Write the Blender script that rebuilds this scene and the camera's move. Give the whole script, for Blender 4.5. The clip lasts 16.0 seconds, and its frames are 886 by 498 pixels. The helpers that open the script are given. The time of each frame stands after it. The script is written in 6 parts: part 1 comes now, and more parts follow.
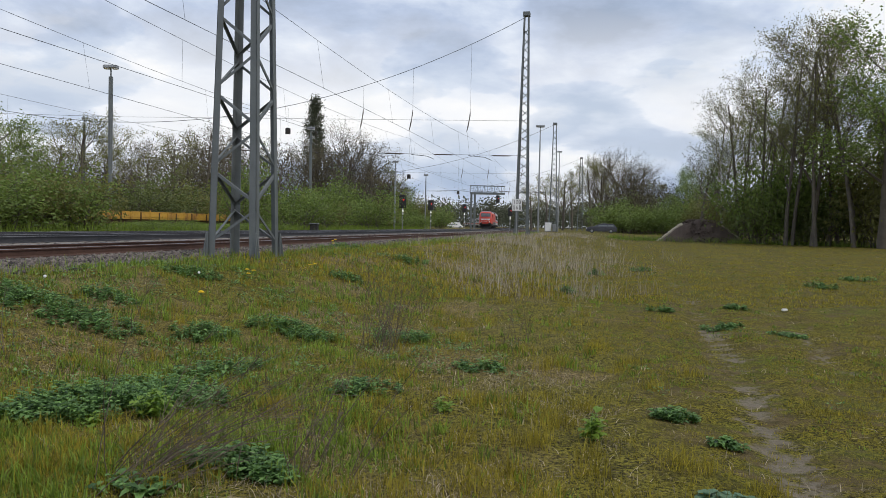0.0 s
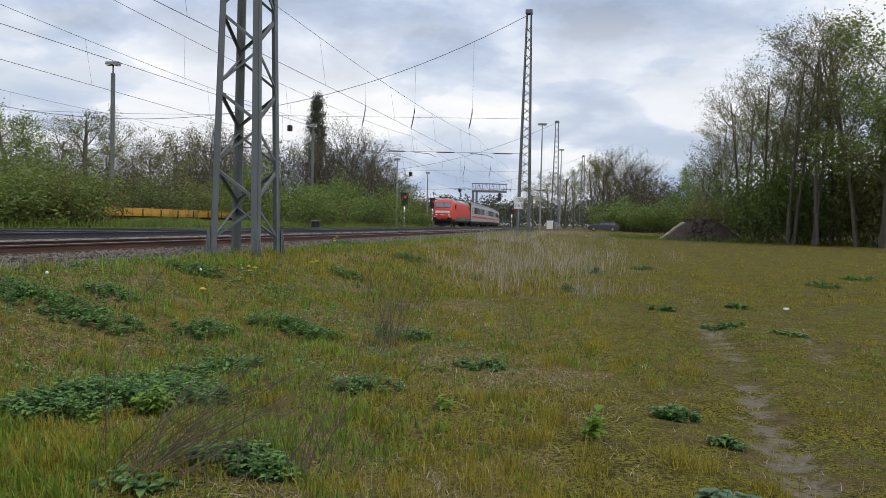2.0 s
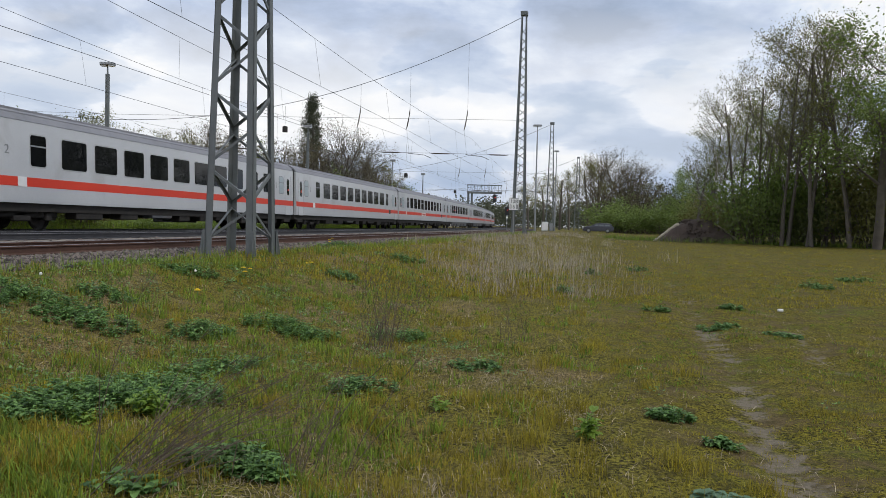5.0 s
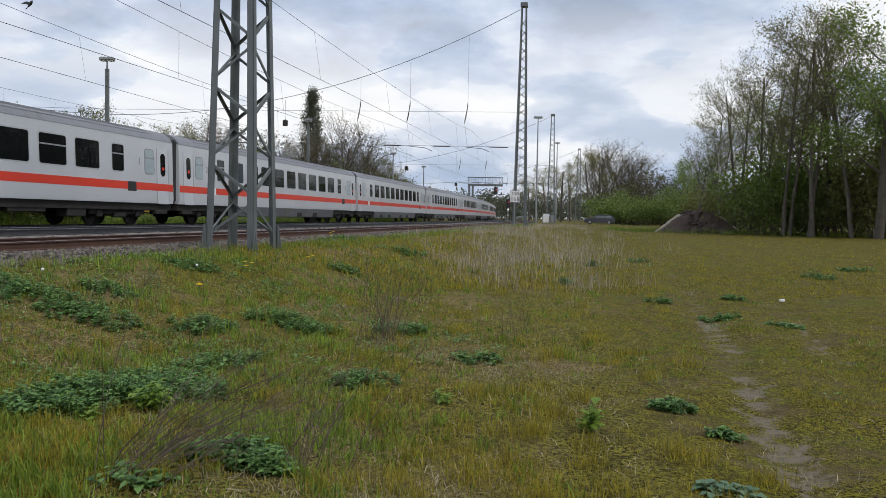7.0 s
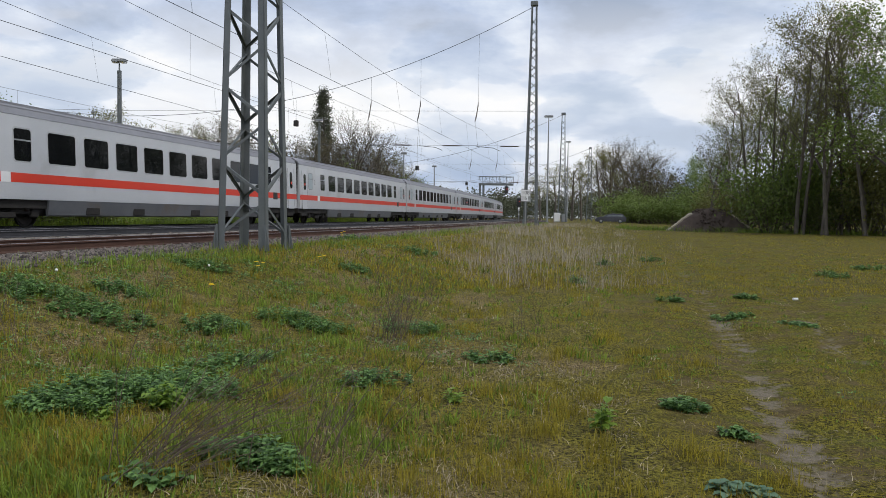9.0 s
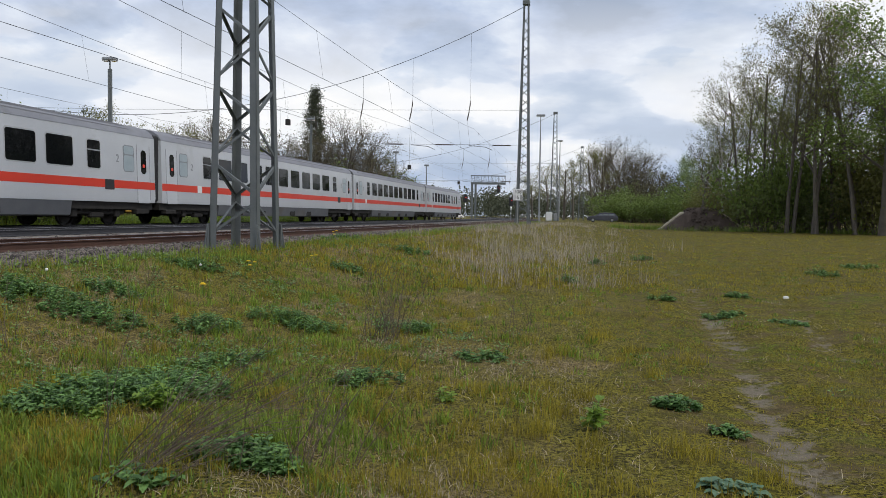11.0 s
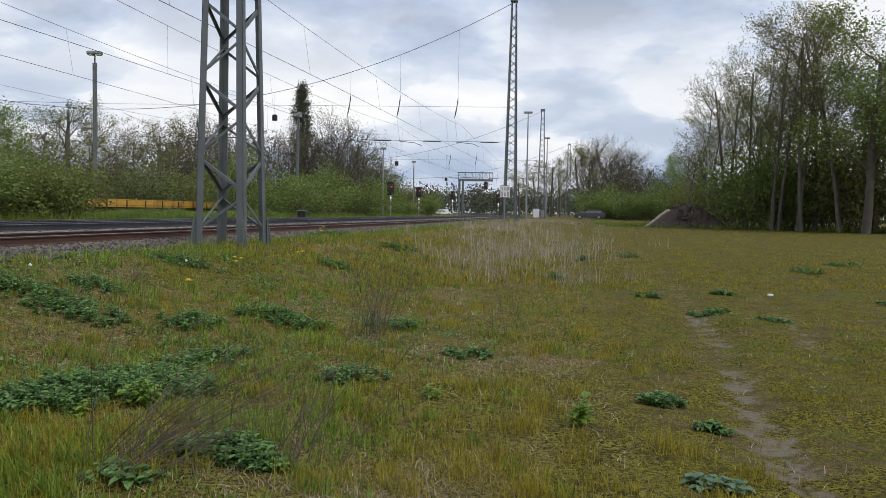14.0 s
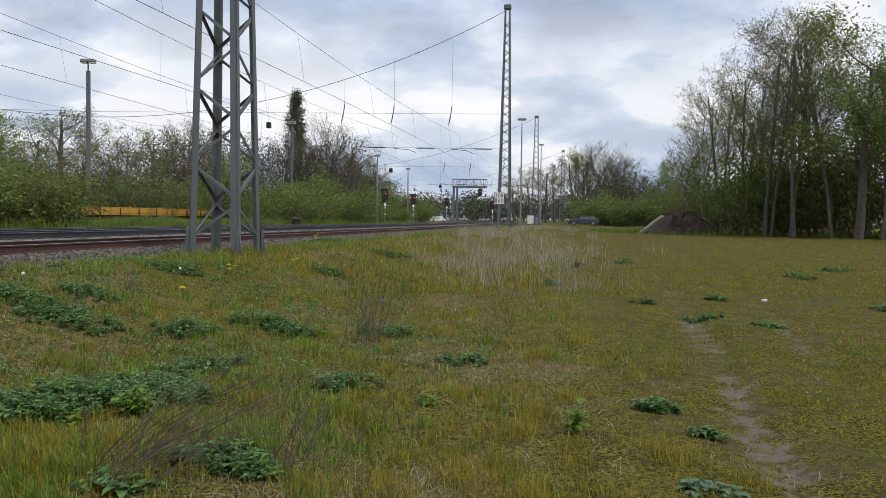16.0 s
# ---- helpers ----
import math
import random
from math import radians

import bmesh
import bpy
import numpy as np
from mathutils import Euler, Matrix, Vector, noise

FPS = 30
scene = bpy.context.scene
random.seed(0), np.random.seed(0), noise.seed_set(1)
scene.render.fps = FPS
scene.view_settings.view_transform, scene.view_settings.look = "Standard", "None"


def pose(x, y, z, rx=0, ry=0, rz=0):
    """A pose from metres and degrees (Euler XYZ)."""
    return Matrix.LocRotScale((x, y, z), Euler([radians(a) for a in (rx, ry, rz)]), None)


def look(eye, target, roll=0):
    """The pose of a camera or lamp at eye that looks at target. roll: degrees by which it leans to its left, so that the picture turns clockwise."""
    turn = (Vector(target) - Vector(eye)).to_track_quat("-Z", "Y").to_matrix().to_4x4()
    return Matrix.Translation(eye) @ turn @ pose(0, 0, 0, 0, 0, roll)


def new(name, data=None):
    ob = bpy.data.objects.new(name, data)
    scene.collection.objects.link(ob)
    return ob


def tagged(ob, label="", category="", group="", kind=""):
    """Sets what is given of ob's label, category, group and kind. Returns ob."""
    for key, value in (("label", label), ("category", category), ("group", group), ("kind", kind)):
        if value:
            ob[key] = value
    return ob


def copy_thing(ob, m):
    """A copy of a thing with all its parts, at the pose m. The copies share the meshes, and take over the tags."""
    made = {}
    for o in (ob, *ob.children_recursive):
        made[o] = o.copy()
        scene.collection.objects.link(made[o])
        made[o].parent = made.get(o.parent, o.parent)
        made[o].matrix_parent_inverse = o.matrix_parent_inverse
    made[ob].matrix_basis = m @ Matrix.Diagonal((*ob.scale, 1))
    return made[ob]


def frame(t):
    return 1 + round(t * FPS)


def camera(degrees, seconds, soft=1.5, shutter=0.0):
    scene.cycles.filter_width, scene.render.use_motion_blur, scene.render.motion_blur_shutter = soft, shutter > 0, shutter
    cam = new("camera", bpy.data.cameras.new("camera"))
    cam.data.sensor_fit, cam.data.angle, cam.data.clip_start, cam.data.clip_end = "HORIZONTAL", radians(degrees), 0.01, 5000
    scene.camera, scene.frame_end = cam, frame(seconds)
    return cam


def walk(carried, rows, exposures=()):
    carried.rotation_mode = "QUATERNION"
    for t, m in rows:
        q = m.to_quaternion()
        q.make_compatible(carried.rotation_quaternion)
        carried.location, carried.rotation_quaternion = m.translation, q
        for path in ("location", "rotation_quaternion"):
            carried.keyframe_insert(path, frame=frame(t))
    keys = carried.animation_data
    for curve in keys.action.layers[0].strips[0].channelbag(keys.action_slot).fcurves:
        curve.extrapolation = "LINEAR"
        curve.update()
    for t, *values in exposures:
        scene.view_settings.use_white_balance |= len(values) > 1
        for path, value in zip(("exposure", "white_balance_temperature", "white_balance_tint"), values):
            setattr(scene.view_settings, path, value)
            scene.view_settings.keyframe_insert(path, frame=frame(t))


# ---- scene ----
# ---- the camera: held by hand at eye height, turning slightly ----
cam = camera(59.7, 16.0, 0.6)
EYE_HEIGHT = 1.6
TURNS = (  # seconds, yaw, pitch, roll in degrees
    (0, 0.16, -1.77, 1.20), (0.5, 0.21, -1.85, 1.45), (1, 0.40, -1.72, 1.32), (1.5, 0.34, -1.71, 1.34),
    (2, 0.27, -1.94, 1.40), (2.5, 0.33, -1.79, 1.46), (3, -0.10, -1.87, 1.60), (3.5, -0.26, -1.81, 1.63),
    (4, -0.14, -1.78, 1.51), (6.5, -0.09, -2.23, 1.32), (7, 0.00, -2.38, 1.03), (7.5, 0.27, -2.37, 0.87),
    (8, 0.44, -2.60, 0.89), (8.5, 0.67, -2.76, 0.94), (9, 0.81, -2.43, 0.79), (11.5, 0.05, -2.50, 0.81),
    (12, -0.14, -2.41, 0.85), (12.5, -0.41, -2.55, 0.81), (13, -0.45, -2.73, 0.63), (13.5, -0.76, -2.90, 0.82),
    (14, -0.73, -2.73, 1.00), (14.5, -0.96, -2.48, 0.98), (15, -1.23, -2.61, 1.04), (15.5, -1.19, -2.37, 0.77),
    (16, -1.13, -2.22, 0.80))


def held(yaw, pitch, roll):
    return pose(0, 0, EYE_HEIGHT, 90 + pitch, 0, yaw) @ pose(0, 0, 0, 0, 0, roll)


walk(cam, [(t, held(yw, pt, rl)) for t, yw, pt, rl in TURNS], [(0, 0.0), (16, 0.0)])

# ---- sky and sun: broken overcast, soft light ----
SUN_ELEVATION, SUN_TURN = 50.0, 135.0


def node(tree, kind, **values):
    n = tree.nodes.new(kind)
    for key, value in values.items():
        n.inputs[key].default_value = value
    return n


def ramp(tree, factor, stops):
    r = tree.nodes.new("ShaderNodeValToRGB")
    while len(r.color_ramp.elements) < len(stops):
        r.color_ramp.elements.new(0.5)
    for e, (pos, col) in zip(r.color_ramp.elements, stops):
        e.position, e.color = pos, (*col, 1) if len(col) == 3 else col
    tree.links.new(factor, r.inputs[0])
    return r.outputs[0]


def mix(tree, factor, a, b, mode="MIX"):
    m = tree.nodes.new("ShaderNodeMix")
    m.data_type, m.blend_type = "RGBA", mode
    for sock, v in ((m.inputs[0], factor), (m.inputs[6], a), (m.inputs[7], b)):
        if isinstance(v, bpy.types.NodeSocket):
            tree.links.new(v, sock)
        elif isinstance(v, (int, float)):
            sock.default_value = v
        else:
            sock.default_value = (*v, 1)
    return m.outputs[2]


def math_node(tree, op, a, b=0.0, clamp=False):
    m = tree.nodes.new("ShaderNodeMath")
    m.operation, m.use_clamp = op, clamp
    for sock, v in ((m.inputs[0], a), (m.inputs[1], b)):
        if isinstance(v, bpy.types.NodeSocket):
            tree.links.new(v, sock)
        else:
            sock.default_value = v
    return m.outputs[0]


def make_sky():
    world = bpy.data.worlds.new("sky")
    scene.world = world
    world.use_nodes = True
    nt = world.node_tree
    nt.nodes.clear()
    out = nt.nodes.new("ShaderNodeOutputWorld")
    bg = node(nt, "ShaderNodeBackground", Strength=1.0)
    sky = nt.nodes.new("ShaderNodeTexSky")
    sky.sky_type, sky.sun_disc = "NISHITA", False
    sky.sun_elevation, sky.sun_rotation = radians(SUN_ELEVATION), radians(SUN_TURN)
    clear = mix(nt, 1.0, sky.outputs[0], (0.10, 0.10, 0.10), "MULTIPLY")
    # clouds lie on a flat layer above the place
    tc = nt.nodes.new("ShaderNodeTexCoord")
    sep = nt.nodes.new("ShaderNodeSeparateXYZ")
    nt.links.new(tc.outputs["Generated"], sep.inputs[0])
    up = math_node(nt, "MAXIMUM", sep.outputs[2], 0.0)
    flat = math_node(nt, "ADD", up, 0.30)
    comb = nt.nodes.new("ShaderNodeCombineXYZ")
    nt.links.new(math_node(nt, "DIVIDE", sep.outputs[0], flat), comb.inputs[0])
    nt.links.new(math_node(nt, "DIVIDE", sep.outputs[1], flat), comb.inputs[1])
    big = node(nt, "ShaderNodeTexNoise", Scale=1.5, Detail=9.0, Roughness=0.5, Distortion=0.25)
    shade = node(nt, "ShaderNodeTexNoise", Scale=1.9, Detail=10.0, Roughness=0.56, Distortion=0.2)
    nt.links.new(comb.outputs[0], big.inputs[0])
    shift = nt.nodes.new("ShaderNodeMapping")
    shift.inputs[1].default_value = (3.1, 7.4, 0)
    nt.links.new(comb.outputs[0], shift.inputs[0])
    nt.links.new(shift.outputs[0], shade.inputs[0])
    cover = ramp(nt, big.outputs[0], [(0.34, (0, 0, 0)), (0.47, (1, 1, 1))])
    tone = ramp(nt, shade.outputs[0], [(0.36, (0.38, 0.45, 0.58)), (0.45, (0.50, 0.59, 0.77)), (0.53, (0.72, 0.80, 0.93)), (0.58, (0.97, 0.98, 1.0))])
    col = mix(nt, cover, mix(nt, 0.62, clear, (0.40, 0.50, 0.66)), tone)
    # bright heaped tops low in the sky, with blue-grey far cloud under them
    heap = node(nt, "ShaderNodeTexNoise", Scale=5.5, Detail=7.0, Roughness=0.48, Distortion=0.1)
    tall = nt.nodes.new("ShaderNodeMapping")
    tall.inputs[3].default_value = (1.0, 1.0, 2.6)
    nt.links.new(tc.outputs["Generated"], tall.inputs[0])
    nt.links.new(tall.outputs[0], heap.inputs[0])
    low = ramp(nt, up, [(0.0, (0.75, 0.75, 0.75)), (0.14, (0.8, 0.8, 0.8)), (0.27, (0, 0, 0))])
    puff = ramp(nt, heap.outputs[0], [(0.38, (0.56, 0.64, 0.77)), (0.45, (0.74, 0.80, 0.90)), (0.475, (0.93, 0.95, 0.99)), (0.56, (1.0, 1.0, 1.0))])
    col = mix(nt, low, col, puff)
    far = math_node(nt, "MULTIPLY", ramp(nt, up, [(0.0, (0.35, 0.35, 0.35)), (0.045, (1, 1, 1)), (0.085, (0.0, 0.0, 0.0))]), ramp(nt, heap.outputs[0], [(0.36, (1, 1, 1)), (0.60, (0.25, 0.25, 0.25))]))
    col = mix(nt, far, col, (0.40, 0.50, 0.68))
    nt.links.new(col, bg.inputs[0])
    nt.links.new(bg.outputs[0], out.inputs[0])


make_sky()
sun_data = bpy.data.lights.new("sun", "SUN")
sun_data.energy, sun_data.angle, sun_data.color = 1.5, radians(10), (1.0, 0.96, 0.90)
sun = new("sun", sun_data)
_a, _e = radians(SUN_TURN), radians(SUN_ELEVATION)
sun.matrix_world = look((0, 0, 60), (-60 * math.sin(_a) * math.cos(_e), -60 * math.cos(_a) * math.cos(_e), 60 - 60 * math.sin(_e)))


# ---- materials ----
def surface(name, low, high, rough=0.7, metal=0.0, scale=4.0, fine=60.0, bump=0.15, per_island=0.0, per_object=0.0, translucent=0.0, dirt=None, dirt_at=0.6, coat=0.0, spec=0.5):
    """Two scales of noise between two colours, fine relief, optional dirt."""
    m = bpy.data.materials.new(name)
    m.use_nodes = True
    nt = m.node_tree
    b = nt.nodes["Principled BSDF"]
    tc = nt.nodes.new("ShaderNodeTexCoord")
    n1 = node(nt, "ShaderNodeTexNoise", Scale=scale, Detail=5.0, Roughness=0.6)
    n2 = node(nt, "ShaderNodeTexNoise", Scale=fine, Detail=3.0, Roughness=0.6)
    nt.links.new(tc.outputs["Object"], n1.inputs[0])
    nt.links.new(tc.outputs["Object"], n2.inputs[0])
    f = math_node(nt, "ADD", math_node(nt, "MULTIPLY", n1.outputs[0], 0.65), math_node(nt, "MULTIPLY", n2.outputs[0], 0.35))
    f = math_node(nt, "MULTIPLY_ADD", math_node(nt, "SUBTRACT", f, 0.5), 2.2, True)
    f.node.inputs[2].default_value = 0.5
    if per_island or per_object:
        src = nt.nodes.new("ShaderNodeNewGeometry").outputs["Random Per Island"] if per_island else nt.nodes.new("ShaderNodeObjectInfo").outputs["Random"]
        w = per_island or per_object
        f = math_node(nt, "ADD", math_node(nt, "MULTIPLY", f, 1 - w), math_node(nt, "MULTIPLY", src, w))
    col = mix(nt, f, low, high)
    if dirt:
        n3 = node(nt, "ShaderNodeTexNoise", Scale=scale * 0.6, Detail=8.0, Roughness=0.65, Distortion=0.4)
        nt.links.new(tc.outputs["Object"], n3.inputs[0])
        col = mix(nt, ramp(nt, n3.outputs[0], [(dirt_at - 0.06, (0, 0, 0)), (dirt_at + 0.12, (1, 1, 1))]), col, dirt)
    nt.links.new(col, b.inputs["Base Color"])
    b.inputs["Metallic"].default_value = metal
    b.inputs["Specular IOR Level"].default_value = spec
    b.inputs["Coat Weight"].default_value = coat
    rr = math_node(nt, "MULTIPLY_ADD", n2.outputs[0], 0.25)
    rr.node.inputs[2].default_value = rough - 0.12
    nt.links.new(rr, b.inputs["Roughness"])
    if bump:
        bn = node(nt, "ShaderNodeBump", Strength=bump, Distance=0.02)
        nt.links.new(n2.outputs[0], bn.inputs["Height"])
        nt.links.new(bn.outputs[0], b.inputs["Normal"])
    if translucent:
        tr = nt.nodes.new("ShaderNodeBsdfTranslucent")
        nt.links.new(col, tr.inputs[0])
        ms = node(nt, "ShaderNodeMixShader", Fac=translucent)
        nt.links.new(b.outputs[0], ms.inputs[1])
        nt.links.new(tr.outputs[0], ms.inputs[2])
        nt.links.new(ms.outputs[0], nt.nodes["Material Output"].inputs[0])
    return m


def glow(name, col, strength):
    m = surface(name, col, col, 0.4, bump=0)
    b = m.node_tree.nodes["Principled BSDF"]
    b.inputs["Emission Color"].default_value = (*col, 1)
    b.inputs["Emission Strength"].default_value = strength
    return m


M = {}
M["steel"] = surface("painted_mast_steel", (0.10, 0.112, 0.115), (0.175, 0.19, 0.192), 0.55, 0.2, 1.5, 40, 0.2, dirt=(0.14, 0.09, 0.06), dirt_at=0.68)
M["zinc"] = surface("galvanised_steel", (0.22, 0.23, 0.24), (0.34, 0.35, 0.36), 0.5, 0.5, 2, 50, 0.1)
M["rust"] = surface("rusty_rail_steel", (0.060, 0.030, 0.021), (0.115, 0.058, 0.040), 0.8, 0.2, 3, 50, 0.3)
M["railhead"] = surface("worn_rail_head", (0.22, 0.21, 0.21), (0.36, 0.35, 0.35), 0.35, 0.8, 2, 30, 0.05)
M["darkrail"] = surface("dark_oiled_rail", (0.035, 0.035, 0.042), (0.075, 0.072, 0.075), 0.6, 0.3, 3, 50, 0.2)
M["sleeper"] = surface("weathered_sleeper", (0.15, 0.13, 0.11), (0.30, 0.27, 0.235), 0.9, 0, 3, 40, 0.4, per_object=0.4)
# dark ends of stone and bed colour stand for shaded gaps between stones
M["ballast"] = surface("ballast_stone", (0.008, 0.006, 0.005), (0.215, 0.178, 0.155), 0.92, 0, 3, 40, 0.5, per_island=0.85)
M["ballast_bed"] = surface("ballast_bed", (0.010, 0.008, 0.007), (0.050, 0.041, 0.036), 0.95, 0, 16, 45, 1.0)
M["concrete"] = surface("weathered_concrete", (0.10, 0.097, 0.088), (0.22, 0.21, 0.19), 0.9, 0, 3, 45, 0.5, dirt=(0.09, 0.10, 0.06), dirt_at=0.58)
M["bark"] = surface("grey_brown_bark", (0.075, 0.062, 0.05), (0.17, 0.148, 0.122), 0.95, 0, 2, 25, 0.5)
M["birch"] = surface("pale_birch_bark", (0.30, 0.29, 0.26), (0.62, 0.60, 0.56), 0.9, 0, 2, 12, 0.3, dirt=(0.05, 0.045, 0.04), dirt_at=0.56)
M["leaf_olive"] = surface("young_olive_leaf", (0.115, 0.122, 0.032), (0.26, 0.255, 0.078), 0.65, 0, 0.3, 6, 0, per_island=0.55, translucent=0.5)
M["leaf_green"] = surface("fresh_green_leaf", (0.085, 0.135, 0.026), (0.245, 0.32, 0.070), 0.6, 0, 0.3, 6, 0, per_island=0.7, translucent=0.42)
M["winter_twigs"] = surface("brown_winter_twigs", (0.040, 0.034, 0.018), (0.105, 0.092, 0.048), 0.85, 0, 0.2, 4, 0, per_island=0.6, translucent=0.2)
M["dead_stalk"] = surface("pale_dead_stalk", (0.17, 0.14, 0.105), (0.58, 0.51, 0.41), 0.85, 0, 0.5, 3, 0, per_island=0.85, translucent=0.2)
M["leaf_dark"] = surface("dark_green_leaf", (0.075, 0.10, 0.028), (0.20, 0.235, 0.070), 0.6, 0, 0.3, 6, 0, per_island=0.6, translucent=0.4)
M["far_leaf"] = surface("far_wood_foliage", (0.040, 0.048, 0.030), (0.115, 0.125, 0.070), 0.8, 0, 0.02, 0.3, 0, per_island=0.6, translucent=0.2)
M["leaf_brown"] = surface("brown_bud", (0.075, 0.064, 0.034), (0.17, 0.145, 0.075), 0.8, 0, 0.3, 6, 0, per_island=0.55, translucent=0.3)
M["grass_green"] = surface("green_grass_blade", (0.020, 0.045, 0.005), (0.32, 0.44, 0.05), 0.6, 0, 1.1, 3, 0, per_island=0.65, translucent=0.35)
M["grass_olive"] = surface("olive_grass_blade", (0.028, 0.023, 0.003), (0.55, 0.455, 0.042), 0.65, 0, 1.3, 3, 0, per_island=0.60, translucent=0.35)
M["thatch"] = surface("brown_dead_thatch", (0.060, 0.038, 0.022), (0.44, 0.33, 0.195), 0.9, 0, 0.5, 3, 0, per_island=0.88, translucent=0.1)
M["grass_dry"] = surface("dry_straw_blade", (0.10, 0.075, 0.04), (0.62, 0.52, 0.36), 0.8, 0, 0.5, 3, 0, per_island=0.88, translucent=0.25)
M["nettle"] = surface("nettle_leaf", (0.028, 0.075, 0.018), (0.21, 0.37, 0.10), 0.55, 0, 1, 8, 0, per_island=0.88, translucent=0.3)
M["lime"] = surface("lime_green_leaf", (0.14, 0.24, 0.025), (0.26, 0.38, 0.06), 0.5, 0, 1, 8, 0, per_island=0.6, translucent=0.4)
M["blue_leaf"] = surface("bluish_green_leaf", (0.085, 0.16, 0.095), (0.20, 0.31, 0.19), 0.6, 0, 1, 8, 0, per_island=0.6, translucent=0.3)
M["twig"] = surface("dead_brown_stem", (0.030, 0.020, 0.014), (0.20, 0.155, 0.115), 0.9, 0, 2, 30, 0, per_island=0.5)
M["yellow_petal"] = surface("yellow_petal", (0.72, 0.50, 0.01), (0.85, 0.62, 0.03), 0.6, bump=0)
M["white_petal"] = surface("white_seed_head", (0.62, 0.62, 0.60), (0.8, 0.8, 0.78), 0.9, bump=0)
M["red"] = surface("traffic_red_paint", (0.62, 0.050, 0.028), (0.72, 0.068, 0.038), 0.38, 0, 0.6, 25, 0.02, coat=0.2, dirt=(0.42, 0.04, 0.025), dirt_at=0.66)
M["white"] = surface("light_grey_coach_paint", (0.50, 0.515, 0.54), (0.60, 0.615, 0.64), 0.35, 0, 0.5, 20, 0.02, coat=0.2, dirt=(0.42, 0.42, 0.42), dirt_at=0.66)
M["stripe"] = surface("red_stripe_paint", (0.60, 0.035, 0.014), (0.68, 0.048, 0.02), 0.4, 0, 0.5, 20, 0.0)
M["roof"] = surface("dusty_roof_grey", (0.17, 0.172, 0.19), (0.27, 0.27, 0.29), 0.6, 0.1, 0.8, 20, 0.05, dirt=(0.17, 0.165, 0.165), dirt_at=0.62)
M["hood"] = surface("light_grey_roof_hood", (0.42, 0.43, 0.44), (0.56, 0.57, 0.58), 0.5, 0.1, 0.8, 20, 0.05, dirt=(0.30, 0.29, 0.28), dirt_at=0.62)
M["skirt"] = surface("dark_grey_skirt", (0.085, 0.09, 0.10), (0.15, 0.155, 0.165), 0.55, 0, 1, 25, 0.05, dirt=(0.12, 0.10, 0.08), dirt_at=0.6)
M["locogrey"] = surface("grey_loco_frame", (0.11, 0.114, 0.118), (0.18, 0.185, 0.19), 0.5, 0, 1, 25, 0.05, dirt=(0.14, 0.12, 0.10), dirt_at=0.6)
M["under"] = surface("grimy_running_gear", (0.012, 0.011, 0.010), (0.042, 0.037, 0.033), 0.8, 0.2, 2, 30, 0.3)
M["rubber"] = surface("black_rubber", (0.015, 0.015, 0.016), (0.035, 0.035, 0.036), 0.8, 0, 2, 30, 0.1)
M["glass"] = surface("tinted_coach_glass", (0.004, 0.005, 0.006), (0.010, 0.011, 0.012), 0.02, 0, 0.4, 3, 0.0, spec=0.2)
M["frosted"] = surface("frosted_window_glass", (0.30, 0.36, 0.39), (0.40, 0.46, 0.49), 0.35, bump=0)
M["seal"] = surface("pale_window_seal", (0.40, 0.41, 0.42), (0.50, 0.51, 0.52), 0.5, bump=0)
M["frame"] = surface("grey_window_frame", (0.20, 0.21, 0.22), (0.30, 0.31, 0.32), 0.5, bump=0)
M["pale"] = surface("pale_panel_paint", (0.70, 0.70, 0.70), (0.8, 0.8, 0.8), 0.45, bump=0)
M["black"] = surface("black_enamel", (0.012, 0.012, 0.013), (0.03, 0.03, 0.032), 0.5, bump=0)
M["headlight"] = glow("headlight_glow", (1.0, 0.95, 0.85), 1.3)
M["red_lamp"] = glow("red_signal_glow", (1.0, 0.03, 0.02), 0.9)
M["white_lamp"] = glow("white_signal_glow", (1.0, 0.97, 0.9), 0.8)
M["wire"] = surface("weathered_copper_wire", (0.07, 0.075, 0.08), (0.12, 0.125, 0.13), 0.6, 0.5, bump=0)
M["insulator"] = surface("brown_insulator", (0.05, 0.035, 0.03), (0.10, 0.07, 0.055), 0.3, bump=0)
M["wagon"] = surface("yellow_wagon_paint", (0.50, 0.27, 0.035), (0.62, 0.36, 0.06), 0.65, 0, 1.5, 20, 0.1, dirt=(0.22, 0.10, 0.04), dirt_at=0.54)
M["soil"] = surface("dark_dug_soil", (0.040, 0.028, 0.022), (0.115, 0.083, 0.066), 0.95, 0, 2, 14, 1.0, per_island=0.3)
M["tarp"] = surface("pale_straw_edge", (0.30, 0.25, 0.17), (0.50, 0.44, 0.34), 0.9, 0, 3, 30, 0.4)
M["carpaint"] = surface("dark_blue_car_paint", (0.022, 0.023, 0.035), (0.04, 0.042, 0.058), 0.3, 0.3, 1, 30, 0.0, coat=0.6)
# paler base colour stands in for the sky mirrored in these panes
M["carglass"] = surface("car_glass", (0.10, 0.115, 0.13), (0.16, 0.18, 0.20), 0.1, 0, 1, 3, 0, spec=0.8)


